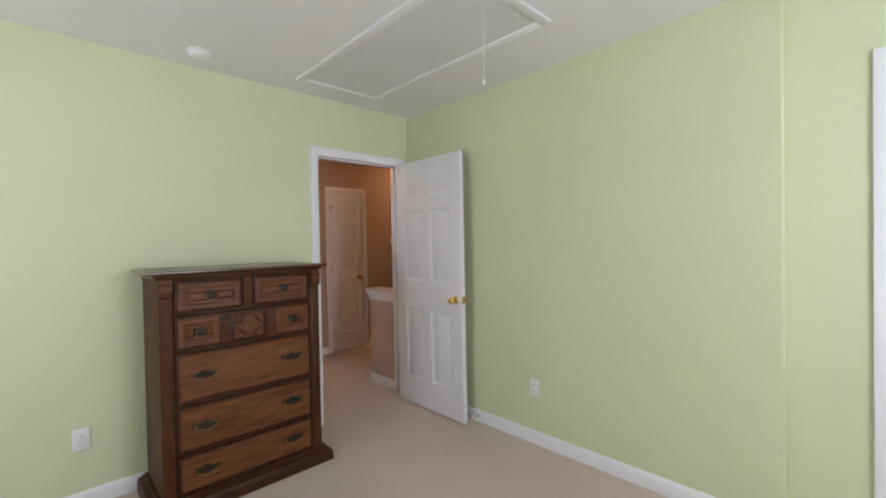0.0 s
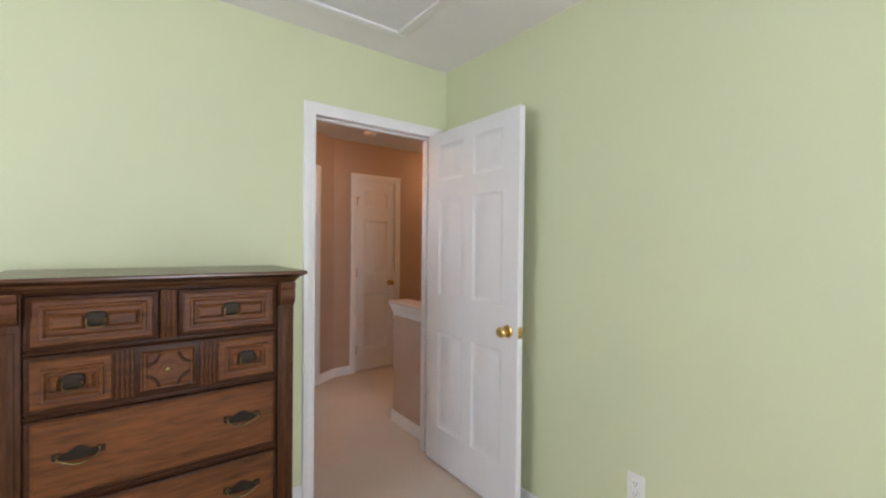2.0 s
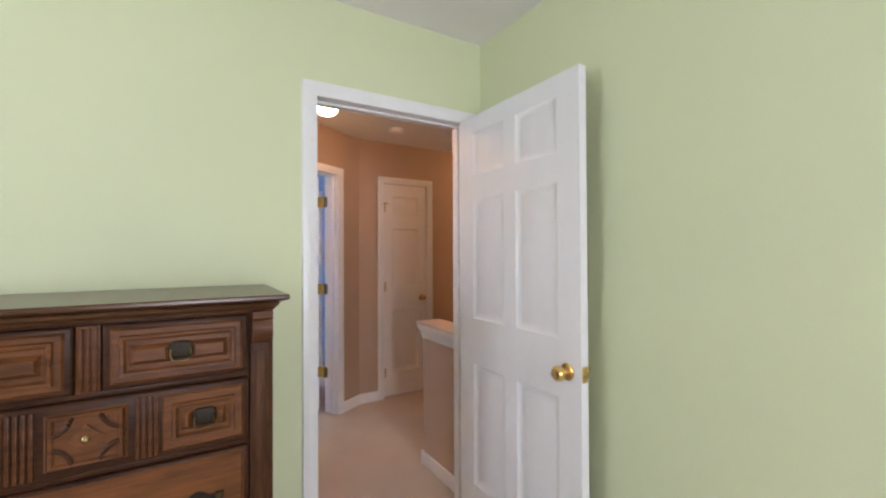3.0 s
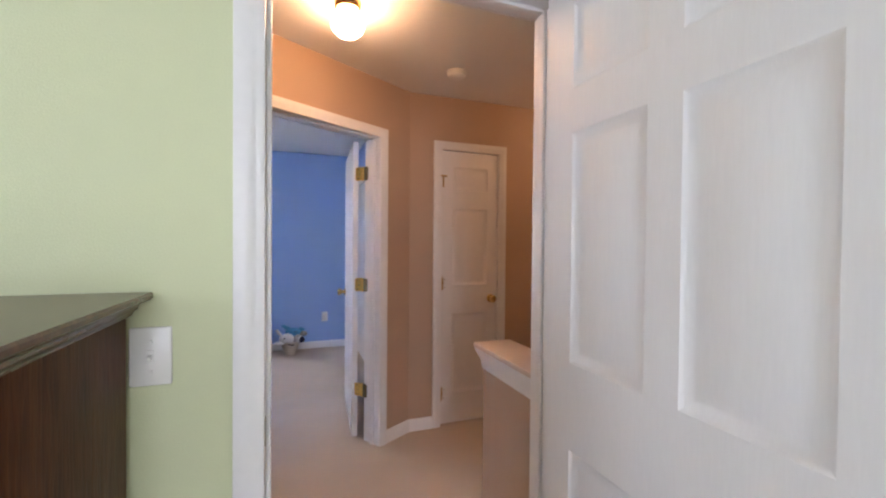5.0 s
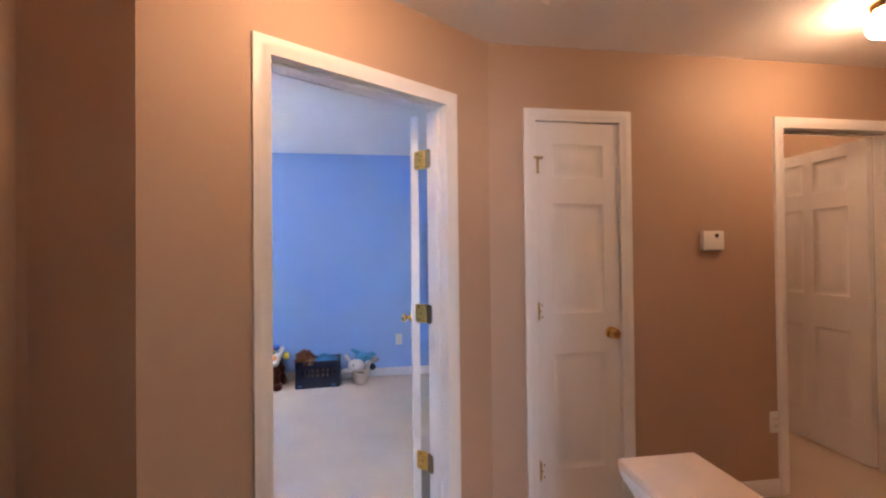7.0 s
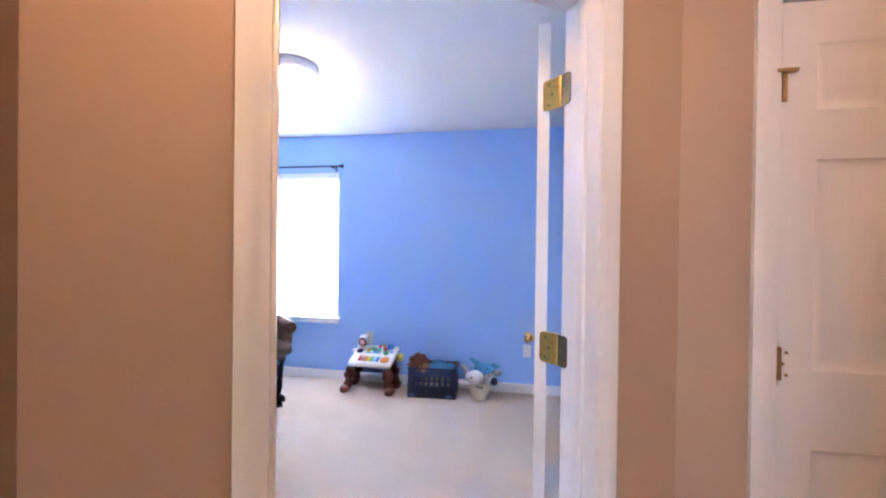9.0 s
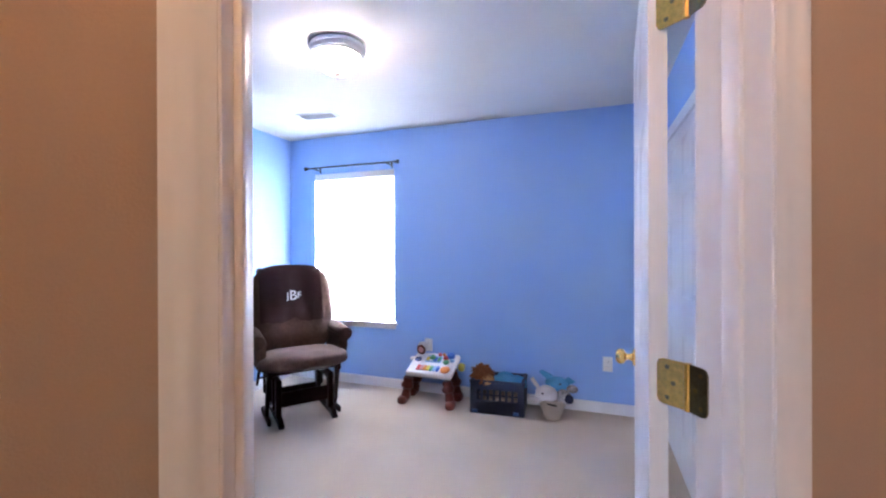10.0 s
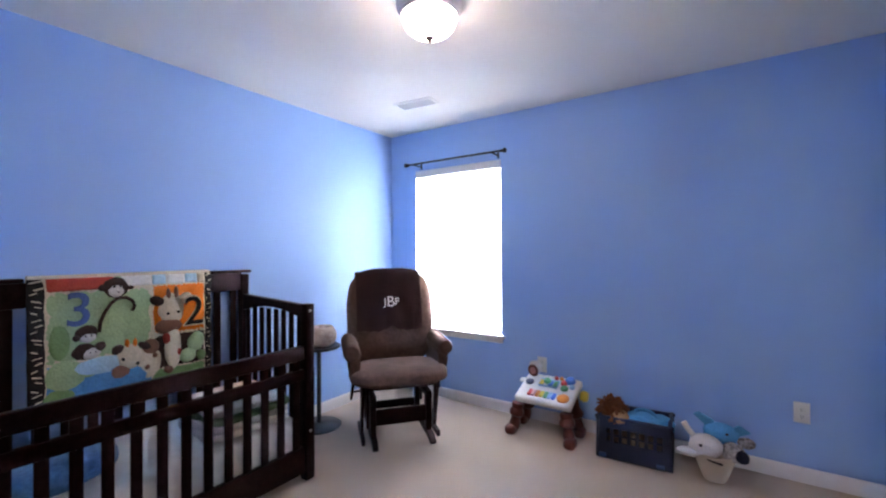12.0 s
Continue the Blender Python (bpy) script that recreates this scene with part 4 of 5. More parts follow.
for q in (((-1, -1), (1, -1)), ((1, -1), (1, 1)), ((1, 1), (-1, 1)), ((-1, 1), (-1, -1))):
    tube(bm, [(mx + q[0][0] * (ms + 0.004), -0.020, mz + q[0][1] * (ms - 0.006)), (mx + q[1][0] * (ms + 0.004), -0.020, mz + q[1][1] * (ms - 0.006))], 0.0035, 6)
part("carving", bm, M_OAK_D, med, "dark carved arcs")
bm = bmesh.new()
lathe(bm, [(0, 0), (0.009, 0), (0.009, 0.006), (0.005, 0.010), (0, 0.012)], 12, pose(mx, -0.027, mz, 90))
part("stud", bm, M_BRASS_OLD, med, "small brass stud")
for z0, z1 in ((0.549, 0.806), (0.301, 0.533), (0.096, 0.285)):
    d = drawer(DA0, DA1, z0, z1, "long plain drawer")
    bm = bmesh.new()
    raised(bm, DA0 + 0.014, z0 + 0.016, DA1 - 0.012, z1 - 0.008, -0.0142, [(0, 0.011)])
    part("drawer_face", bm, M_OAK_H, d)
    for x in (DA0 + 0.125, DA1 - 0.125):
        bail_pull(d, x, (z0 + z1) / 2 + 0.015, -0.0247)

# spring door stop on the baseboard behind the bedroom door
ds = thing("door_stop", bed(-0.013, -0.80, 0.05), "small spring door stop with a white tip on the baseboard", "door stop")
bm = bmesh.new()
tube(bm, [(-0.003 - 0.055 * k / 96, 0.006 * math.cos(k * math.pi / 4), 0.006 * math.sin(k * math.pi / 4)) for k in range(97)], 0.0013, 5)
part("spring", bm, M_STEEL, ds)
bm = bmesh.new()
lathe(bm, [(0, 0), (0.009, 0), (0.010, 0.012), (0.006, 0.016), (0, 0.017)], 12, pose(-0.056, 0, 0, 0, -90, 0))
part("rubber_tip", bm, M_PLATE, ds, "white rubber tip")
bm = bmesh.new()
lathe(bm, [(0, 0), (0.011, 0), (0.009, 0.005), (0, 0.006)], 12, pose(0.0, 0, 0, 0, -90, 0))
part("base", bm, M_STEEL, ds)


def lettering(name, text, size, material, parent, m, label="", depth=0.002):
    """Flat letters in the built-in font, centred, readable from -y."""
    cu = bpy.data.curves.new(name, "FONT")
    cu.body, cu.size, cu.extrude, cu.align_x, cu.align_y = text, size, depth, "CENTER", "CENTER"
    tmp = bpy.data.objects.new(name, cu)
    scene.collection.objects.link(tmp)
    me = bpy.data.meshes.new_from_object(tmp.evaluated_get(bpy.context.evaluated_depsgraph_get()))
    bpy.data.objects.remove(tmp)
    me.materials.clear()
    me.materials.append(material)
    ob = new(name, me)
    ob.parent, ob.matrix_basis = parent, m @ pose(0, 0, 0, 90)
    return tagged(ob, label)


# ---------------------------------------------------------------- nursery: crib
CB = pose(-3.405, 1.47, 0)
crib = thing("crib", CB, "dark espresso wooden baby crib with slatted sides", "crib")
CW, CL = 0.725, 1.455


def slab_part(name, x0, y0, z0, x1, y1, z1, parent, material=None, bevel=0.004, label="", m=None):
    bm = bmesh.new()
    box(bm, x0, y0, z0, x1, y1, z1, bevel)
    return part(name, bm, material or M_ESPRESSO, parent, label, m)


for y0 in (0.0, CL - 0.058):
    slab_part("front_post", CW - 0.055, y0, 0, CW, y0 + 0.058, 1.008, crib)
    slab_part("back_post", 0.0, y0, 0, 0.05, y0 + 0.052, 1.165, crib)
slab_part("front_top_rail", CW - 0.050, 0.058, 0.692, CW - 0.008, CL - 0.058, 0.770, crib, bevel=0.008)
slab_part("front_middle_rail", CW - 0.044, 0.058, 0.575, CW - 0.012, CL - 0.058, 0.637, crib)
slab_part("front_bottom_rail", CW - 0.046, 0.058, 0.045, CW - 0.010, CL - 0.058, 0.19, crib)
n = 14
sl = None
for k in range(n):
    y = 0.058 + (CL - 0.116) * (k + 0.5) / n
    if sl is None:
        sl = slab_part("front_slat", 0, -0.021, 0.19, 0.014, 0.021, 0.715, crib, bevel=0.003, m=pose(CW - 0.035, y, 0))
    else:
        again(sl, crib, pose(CW - 0.035, y, 0))
slab_part("back_top_rail", 0.008, 0.05, 1.055, 0.042, CL - 0.05, 1.172, crib, bevel=0.006)
slab_part("back_cap", -0.004, 1.205, 1.1725, 0.060, CL + 0.006, 1.192, crib, bevel=0.005)
slab_part("back_cap", -0.004, -0.006, 1.1725, 0.060, 0.365, 1.192, crib, bevel=0.005)
slab_part("back_bottom_rail", 0.008, 0.05, 0.16, 0.042, CL - 0.05, 0.26, crib)
sl = None
for k in range(13):
    y = 0.05 + (CL - 0.10) * (k + 0.5) / 13
    sl = again(sl, crib, pose(0.02, y, 0)) if sl else slab_part("back_slat", 0, -0.022, 0.25, 0.012, 0.022, 1.06, crib, bevel=0.003, m=pose(0.02, y, 0))
for y0 in (0.008, CL - 0.050):
    out = [(0.05, 1.03), (CW - 0.055, 1.002)]
    out += [(CW - 0.055 - (CW - 0.105) * k / 12, 0.925 + 0.045 * math.sin(math.pi * k / 12)) for k in range(13)]
    bm = bmesh.new()
    prism(bm, out, y0, y0 + 0.034)
    part("end_top_rail", bm, M_ESPRESSO, crib, "arched end rail")
    slab_part("end_bottom_rail", 0.05, y0, 0.10, CW - 0.055, y0 + 0.034, 0.20, crib)
    for k in range(8):
        x = 0.05 + (CW - 0.105) * (k + 0.5) / 8
        slab_part("end_slat", x - 0.018, y0 + 0.010, 0.19, x + 0.018, y0 + 0.024, 0.955, crib, bevel=0.003)
for z in (0.97, 0.28):
    bm = bmesh.new()
    lathe(bm, [(0, 0), (0.008, 0), (0.006, 0.003), (0, 0.004)], 10, pose(CW, CL - 0.03, z, 0, 90, 0))
    part("bolt_head", bm, M_STEEL, crib, "small metal bolt head")

mt = thing("mattress", CB @ pose(0, 0, -0.07), "white crib mattress with a fitted sheet", "mattress")
bm = bmesh.new()
box(bm, 0.055, 0.055, 0.215, CW - 0.058, CL - 0.055, 0.42, 0.04, 4)
part("pad", bm, plain("white_sheet", (0.78, 0.79, 0.76), 0.9, 25, 0.25), mt)
bm = bmesh.new()
box(bm, 0.052, 0.052, 0.195, CW - 0.055, CL - 0.052, 0.214, 0.004)
part("support_board", bm, M_ESPRESSO, mt, "dark mattress support")


def folded(name, m, w, d, layers, mats, label, category):
    """A stack of folded cloth with soft, uneven edges."""
    ob = thing(name, m, label, category)
    z = 0
    for k, (h, mt_) in enumerate(zip(layers, mats)):
        bm = bmesh.new()
        cushion(bm, w * (1 - 0.03 * (k % 2)), d * (1 - 0.02 * k), h * 1.1, 7, 8, pose(0.01 * (k % 3 - 1), 0, z + h / 2, 0, 0, 2 * (k % 3 - 1)), 0.012)
        part("fold", bm, mt_, ob)
        z += h
    return ob


M_WHITECLOTH = plain("white_cotton", (0.72, 0.72, 0.68), 0.95, 40, 0.35)
M_GREENCLOTH = plain("sage_cotton", (0.16, 0.22, 0.13), 0.95, 60, 0.35, 0.3)
M_BLUECLOTH = plain("sky_blue_plush", (0.10, 0.34, 0.62), 0.95, 120, 0.4, 0.15)
M_NAVY = plain("navy_plastic", (0.005, 0.011, 0.042), 0.5, 40, 0.02)
folded("folded_blankets", CB @ pose(0.42, 1.15, 0.352), 0.44, 0.46, (0.045, 0.04, 0.035, 0.035), (M_WHITECLOTH, M_WHITECLOTH, M_GREENCLOTH, M_WHITECLOTH), "folded white and green baby blankets on the mattress", "blanket")
bm = bmesh.new()
cushion(bm, 0.34, 0.40, 0.14, 2.6, 12, None, 0.02)
whole("pillow", bm, plain("blue_pillow_cloth", (0.10, 0.22, 0.42), 0.95, 60, 0.3, 0.2), CB @ pose(0.42, 0.40, 0.410, 0, -8, 10), "soft blue baby pillow lying on the mattress", "pillow")

# the quilt over the crib's back
M_Q = {n: plain("quilt_" + n, c, 0.95, 90, 0.5, 0.14) for n, c in dict(red=(0.42, 0.05, 0.03), cream=(0.66, 0.58, 0.42), green=(0.36, 0.50, 0.27), moss=(0.22, 0.36, 0.15), orange=(0.76, 0.20, 0.012), brown=(0.050, 0.026, 0.018), tan=(0.24, 0.12, 0.075), blue=(0.10, 0.28, 0.54), sky=(0.42, 0.62, 0.74), navy=(0.065, 0.115, 0.27), white=(0.74, 0.72, 0.68), black=(0.013, 0.010, 0.010)).items()}
QW, QH = 0.812, 0.66
quilt = thing("quilt", pose(-3.350, 1.848, 1.186), "colourful patchwork baby quilt with numbers hung over the crib back", "quilt")


def ripple(u, v):
    return 0.010 * math.sin(u * 15 + 2 * v) * v + 0.003 * math.sin(v * 27 + 6 * u) + 0.005 * math.sin(u * 37 + 1) * v + 0.003 * math.sin(u * 61 + v * 30) + 0.012 * v * v


def patch(name, u0, v0, u1, v1, lift, material, parent, label="", nu=14, nv=14, slant=0.0):
    """A piece of padded cloth on the hanging quilt, in shares of its width and height."""
    bm = bmesh.new()
    grid = []
    for j in range(nv + 1):
        row = []
        for i in range(nu + 1):
            s, t = i / nu, j / nv
            u, v = u0 + (u1 - u0) * s, v0 + (v1 - v0) * t + slant * (s - 0.5)
            puff = lift * (min(1, 6 * min(s, 1 - s)) * min(1, 6 * min(t, 1 - t))) ** 0.5
            row.append(bm.verts.new((ripple(u, v) + 0.004 + puff, u * QW, -v * QH)))
        grid.append(row)
    back = [[bm.verts.new((p.co.x - 0.010 - lift, p.co.y, p.co.z)) for p in (r[0], r[-1])] for r in grid]
    for a, b in zip(grid, grid[1:]):
        for i in range(nu):
            bm.faces.new((a[i], a[i + 1], b[i + 1], b[i]))
    for (a, b), (c, d) in zip(zip(grid, back), list(zip(grid, back))[1:]):
        bm.faces.new((a[0], c[0], d[0], b[0]))
        bm.faces.new((a[-1], b[1], d[1], c[-1]))
        bm.faces.new((b[0], d[0], d[1], b[1]))
    bm.faces.new([v for v in grid[-1]] + [back[-1][1], back[-1][0]])
    bm.faces.new([v for v in grid[0]][::-1] + [back[0][0], back[0][1]])
    return part(name, bm, material, parent, label)


base = patch("backing", 0, 0, 1, 1, 0.002, M_Q["cream"], quilt, "quilt backing", 40, 28)
bm = bmesh.new()
over = [bm.verts.new((x, y, z)) for y in (0, QW) for x, z in ((0.004, 0.0), (-0.012, 0.010), (-0.040, 0.010), (-0.053, 0.0), (-0.055, -0.05))]
lower = [bm.verts.new(v.co + Vector((0, 0, 0.006))) for v in over]
for q in range(4):
    bm.faces.new((over[q], over[q + 1], over[q + 6], over[q + 5]))
    bm.faces.new((lower[q], lower[q + 5], lower[q + 6], lower[q + 1]))
for q in ((0, 5), (4, 9)):
    bm.faces.new((over[q[0]], over[q[1]], lower[q[1]], lower[q[0]]))
part("top_fold", bm, M_Q["cream"], quilt)
for u0, u1 in ((-0.006, 0.070), (0.958, 1.008)):
    edge = patch("striped_border", u0, 0.0, u1, 1, 0.005, M_Q["black"], quilt, "black border with cream zebra stripes", 6, 30)
    for k in range(22):
        v = 0.012 + k * 0.0445 + 0.006 * math.sin(k * 2.3)
        way = 0.022 if (k // 3) % 2 else -0.018
        patch("stripe", u0 + 0.004 + 0.016 * (k % 3 == 1), v, u1 - 0.004 - 0.022 * (k % 3 == 2), v + 0.013 + 0.006 * (k % 2), 0.007, M_Q["cream"], edge, nu=4, nv=3, slant=way)
V = 0.56 / QH                    # the picture's own height, as a share of the quilt's
for name, u0, v0, u1, v1, c in (
        ("red_band", 0.071, 0.0, 0.40, 0.115, "red"), ("green_corner", 0.40, 0.0, 0.435, 0.10, "green"), ("white_patch", 0.435, 0.0, 0.612, 0.10, "white"),
        ("check", 0.614, 0.0, 0.70, 0.10, "sky"), ("check", 0.70, 0.0, 0.82, 0.10, "white"), ("check", 0.82, 0.0, 0.905, 0.10, "sky"), ("check", 0.905, 0.0, 0.957, 0.10, "cream"),
        ("green_panel", 0.071, 0.117, 0.612, 0.74, "green"), ("orange_panel", 0.614, 0.102, 0.957, 0.61, "orange"),
        ("brown_panel", 0.614, 0.612, 0.957, 0.95, "brown"), ("blue_panel", 0.071, 0.742, 0.612, 1.175, "blue"), ("moss_panel", 0.614, 0.952, 0.957, 1.175, "moss")):
    patch(name, u0, v0 * V, u1, v1 * V, 0.008, M_Q[c], quilt, "padded %s cloth patch" % c)


def motif(u, v, ru, rv, c, seed, lift=0.014, tilt=0.0):
    bm = bmesh.new()
    blob(bm, (0, 0, 0), 1, (lift, ru * QW, rv * 0.56), 0.14, 2, seed)
    part("applique", bm, M_Q[c], quilt, "padded %s cloth shape" % c, pose(ripple(u, v * V) + 0.013, u * QW, -v * V * QH, tilt))


for k, (u, v, ru, rv, c, tilt) in enumerate((
        # leaves and water
        (0.13, 0.55, 0.050, 0.15, "moss", 0), (0.16, 0.84, 0.100, 0.13, "green", 0), (0.27, 0.84, 0.075, 0.050, "green", 0), (0.13, 1.02, 0.075, 0.07, "moss", 0), (0.42, 0.37, 0.070, 0.13, "green", 0), (0.54, 0.34, 0.040, 0.19, "green", 0), (0.50, 0.55, 0.050, 0.10, "green", 0),
        (0.33, 0.80, 0.140, 0.08, "sky", 0), (0.35, 0.98, 0.130, 0.12, "blue", 0), (0.50, 0.96, 0.075, 0.09, "blue", 0),
        # the hanging monkey
        (0.405, 0.105, 0.070, 0.100, "brown", 0), (0.408, 0.125, 0.056, 0.074, "white", 0), (0.482, 0.11, 0.022, 0.020, "brown", 0), (0.335, 0.10, 0.020, 0.032, "brown", 0), (0.392, 0.095, 0.008, 0.013, "black", 0), (0.425, 0.095, 0.008, 0.013, "black", 0), (0.412, 0.145, 0.014, 0.008, "black", 0),
        # the two monkeys below
        (0.256, 0.50, 0.060, 0.075, "brown", 0), (0.262, 0.530, 0.046, 0.056, "white", 0), (0.205, 0.53, 0.018, 0.030, "brown", 0), (0.248, 0.52, 0.006, 0.010, "black", 0), (0.276, 0.52, 0.006, 0.010, "black", 0),
        (0.245, 0.655, 0.066, 0.075, "brown", 0), (0.278, 0.680, 0.054, 0.058, "white", 0), (0.215, 0.67, 0.025, 0.06, "brown", 20), (0.325, 0.63, 0.030, 0.045, "brown", -20), (0.270, 0.67, 0.006, 0.010, "black", 0), (0.298, 0.67, 0.006, 0.010, "black", 0),
        # the small giraffe
        (0.59, 0.86, 0.075, 0.16, "cream", 0), (0.60, 0.72, 0.055, 0.09, "tan", 0), (0.475, 0.77, 0.075, 0.120, "cream", 0), (0.415, 0.69, 0.038, 0.050, "brown", 35), (0.565, 0.69, 0.045, 0.036, "brown", -30), (0.42, 0.90, 0.060, 0.075, "tan", 0), (0.462, 0.64, 0.012, 0.045, "orange", 0), (0.505, 0.64, 0.012, 0.045, "orange", 0), (0.435, 0.78, 0.010, 0.018, "black", 0), (0.515, 0.84, 0.010, 0.018, "black", 0), (0.575, 0.90, 0.018, 0.030, "tan", 0), (0.62, 0.80, 0.020, 0.028, "tan", 0),
        # the large giraffe
        (0.735, 0.75, 0.054, 0.24, "cream", 0), (0.728, 0.37, 0.082, 0.175, "cream", 0), (0.640, 0.265, 0.050, 0.048, "brown", -25), (0.818, 0.245, 0.048, 0.040, "cream", 20), (0.835, 0.255, 0.030, 0.024, "tan", 20), (0.710, 0.53, 0.086, 0.084, "tan", 0), (0.708, 0.20, 0.013, 0.062, "tan", 0), (0.757, 0.19, 0.013, 0.062, "tan", 0),
        (0.700, 0.40, 0.011, 0.015, "black", 0), (0.765, 0.39, 0.011, 0.015, "black", 0), (0.690, 0.53, 0.008, 0.011, "cream", 0), (0.735, 0.525, 0.008, 0.011, "cream", 0),
        (0.695, 0.65, 0.024, 0.062, "red", 0), (0.762, 0.80, 0.028, 0.075, "red", 0), (0.705, 0.97, 0.028, 0.040, "tan", 0),
        (0.885, 0.73, 0.060, 0.11, "green", -20), (0.830, 0.86, 0.058, 0.075, "green", 15), (0.92, 0.88, 0.034, 0.06, "moss", 0))):
    motif(u, v, ru, rv, c, k * 1.7, 0.006 if k < 10 else 0.012 + {"white": 0.005, "black": 0.011, "tan": 0.005, "red": 0.005, "orange": 0.003}.get(c, 0) + 0.0002 * k, tilt)
bm = bmesh.new()
tube(bm, [(ripple(u, v * V) + 0.020, u * QW, -v * V * QH) for u, v in ((0.315, 0.50), (0.325, 0.41), (0.345, 0.33), (0.375, 0.25), (0.41, 0.205), (0.455, 0.20), (0.49, 0.235), (0.503, 0.29), (0.49, 0.335))], 0.0085, 8)
part("tail", bm, M_Q["brown"], quilt, "curled brown cloth cord")
lettering("number_three", "3", 0.238, M_Q["navy"], quilt, pose(ripple(0.215, 0.3 * V) + 0.024, 0.215 * QW, -0.29 * 0.56, 0, 0, 90), "dark blue cloth number three", 0.005)
lettering("number_three", "3", 0.224, M_Q["navy"], quilt, pose(ripple(0.215, 0.3 * V) + 0.026, 0.212 * QW, -0.29 * 0.56, 0, 0, 90), "dark blue cloth number three", 0.005)
lettering("number_outline", "2", 0.262, M_Q["cream"], quilt, pose(ripple(0.86, 0.4 * V) + 0.026, 0.862 * QW, -0.41 * 0.56, 0, 0, 90), "cream edging of the number", 0.005)
lettering("number_two", "2", 0.236, M_Q["black"], quilt, pose(ripple(0.86, 0.4 * V) + 0.033, 0.864 * QW, -0.41 * 0.56, 0, 0, 90), "black cloth number two", 0.005)

# ---------------------------------------------------------------- nursery: glider rocker
RK = pose(-2.735, 3.703, 0, 0, 0, 51)
rk = thing("glider_rocker", RK, "brown upholstered glider rocking chair with dark wooden base", "rocking chair")
SEAT = pose(0, -0.080, 0.440, -4)
bm = bmesh.new()
cushion(bm, 0.690, 0.60, 0.138, 3.2, 16, SEAT, 0.014)
part("seat_cushion", bm, M_FABRIC, rk, "brown suede seat cushion")
BACK = pose(0, 0.262, 0.790, -13)
BWD, BDP, BHT, BP = 0.68, 0.20, 0.75, 3.6
bm = bmesh.new()
cushion(bm, BWD, BDP, BHT, BP, 20, BACK, 0.006)
part("back_cushion", bm, M_FABRIC, rk, "brown suede back cushion")
for s in (-1, 1):
    bm = bmesh.new()
    lathe(bm, [(0, 0), (0.030, 0.004), (0.050, 0.014), (0.057, 0.030), (0.058, 0.10), (0.060, 0.25), (0.056, 0.42), (0.046, 0.455), (0, 0.46)], 22, pose(s * 0.332, -0.205, 0.612, -88, 0, 0))
    part("arm_roll", bm, M_FABRIC, rk, "rolled suede arm pad")
    bm = bmesh.new()
    side = [(-0.030, 0.42), (0.028, 0.42), (0.026, 0.52), (0.034, 0.570), (0.046, 0.61), (-0.046, 0.61), (-0.036, 0.570), (-0.026, 0.52)]
    prism(bm, [(s * a, z) for a, z in side], -0.185, 0.22)
    bmesh.ops.bevel(bm, geom=bm.edges[:], offset=0.010, segments=2, profile=0.5, affect="EDGES")
    part("arm_panel", bm, M_FABRIC, rk, "suede arm side", pose(s * 0.312, 0, 0))
    slab_part("seat_rail", s * 0.255 - 0.018, -0.25, 0.345, s * 0.255 + 0.018, 0.28, 0.400, rk, bevel=0.006)
    bm = bmesh.new()
    prism(bm, [(-0.335, 0.0), (-0.355, 0.020), (-0.300, 0.055), (0.26, 0.055), (0.315, 0.022), (0.30, 0.0), (0.24, 0.018), (-0.25, 0.018)], -0.019, 0.019, pose(s * 0.195, 0, 0, 0, 0, 90))
    part("floor_rail", bm, M_ESPRESSO, rk, "shaped floor runner")
    for y in (-0.20, 0.17):
        slab_part("upright", s * 0.195 - 0.020, y - 0.034, 0.05, s * 0.195 + 0.020, y + 0.034, 0.315, rk, bevel=0.005)
    slab_part("side_beam", s * 0.195 - 0.019, -0.25, 0.275, s * 0.195 + 0.019, 0.23, 0.330, rk, bevel=0.006)
    for y in (-0.235, 0.20):
        slab_part("swing_link", s * 0.236 - 0.008, y - 0.020, 0.120, s * 0.236 + 0.008, y + 0.020, 0.372, rk, M_ESPRESSO, 0.003)
        bm = bmesh.new()
        lathe(bm, [(0, 0), (0.010, 0), (0.009, 0.005), (0, 0.007)], 10, pose(s * 0.244, y, 0.15, 0, 90 * s, 0))
        part("pivot_bolt", bm, M_STEEL, rk, "metal pivot bolt")
for s in (-1, 1):
    bm = bmesh.new()
    box(bm, s * 0.262 - 0.012, -0.03, 0.0, s * 0.262 + 0.012, 0.03, 0.34, 0.005, 2, pose(0, -0.10, 0.04, 16))
    part("rear_brace", bm, M_ESPRESSO, rk, "slanting dark side brace")
    slab_part("outer_rail", s * 0.262 - 0.013, -0.24, 0.0, s * 0.262 + 0.013, 0.10, 0.045, rk, bevel=0.006)
slab_part("front_board", -0.176, -0.215, 0.115, 0.176, -0.193, 0.225, rk, bevel=0.004, label="wide dark cross board")
slab_part("rear_board", -0.176, 0.160, 0.09, 0.176, 0.182, 0.15, rk, bevel=0.004)
slab_part("seat_board", -0.25, -0.265, 0.372, 0.25, 0.26, 0.400, rk, bevel=0.005)
bm = bmesh.new()
tube(bm, [(-0.27, -0.20, 0.365), (-0.325, -0.20, 0.36)], 0.007, 8)
cushion(bm, 0.020, 0.030, 0.16, 3, 4, pose(-0.33, -0.20, 0.385, 0, 8, 0), 0)
part("lock_lever", bm, M_ESPRESSO, rk, "dark wooden lock lever")

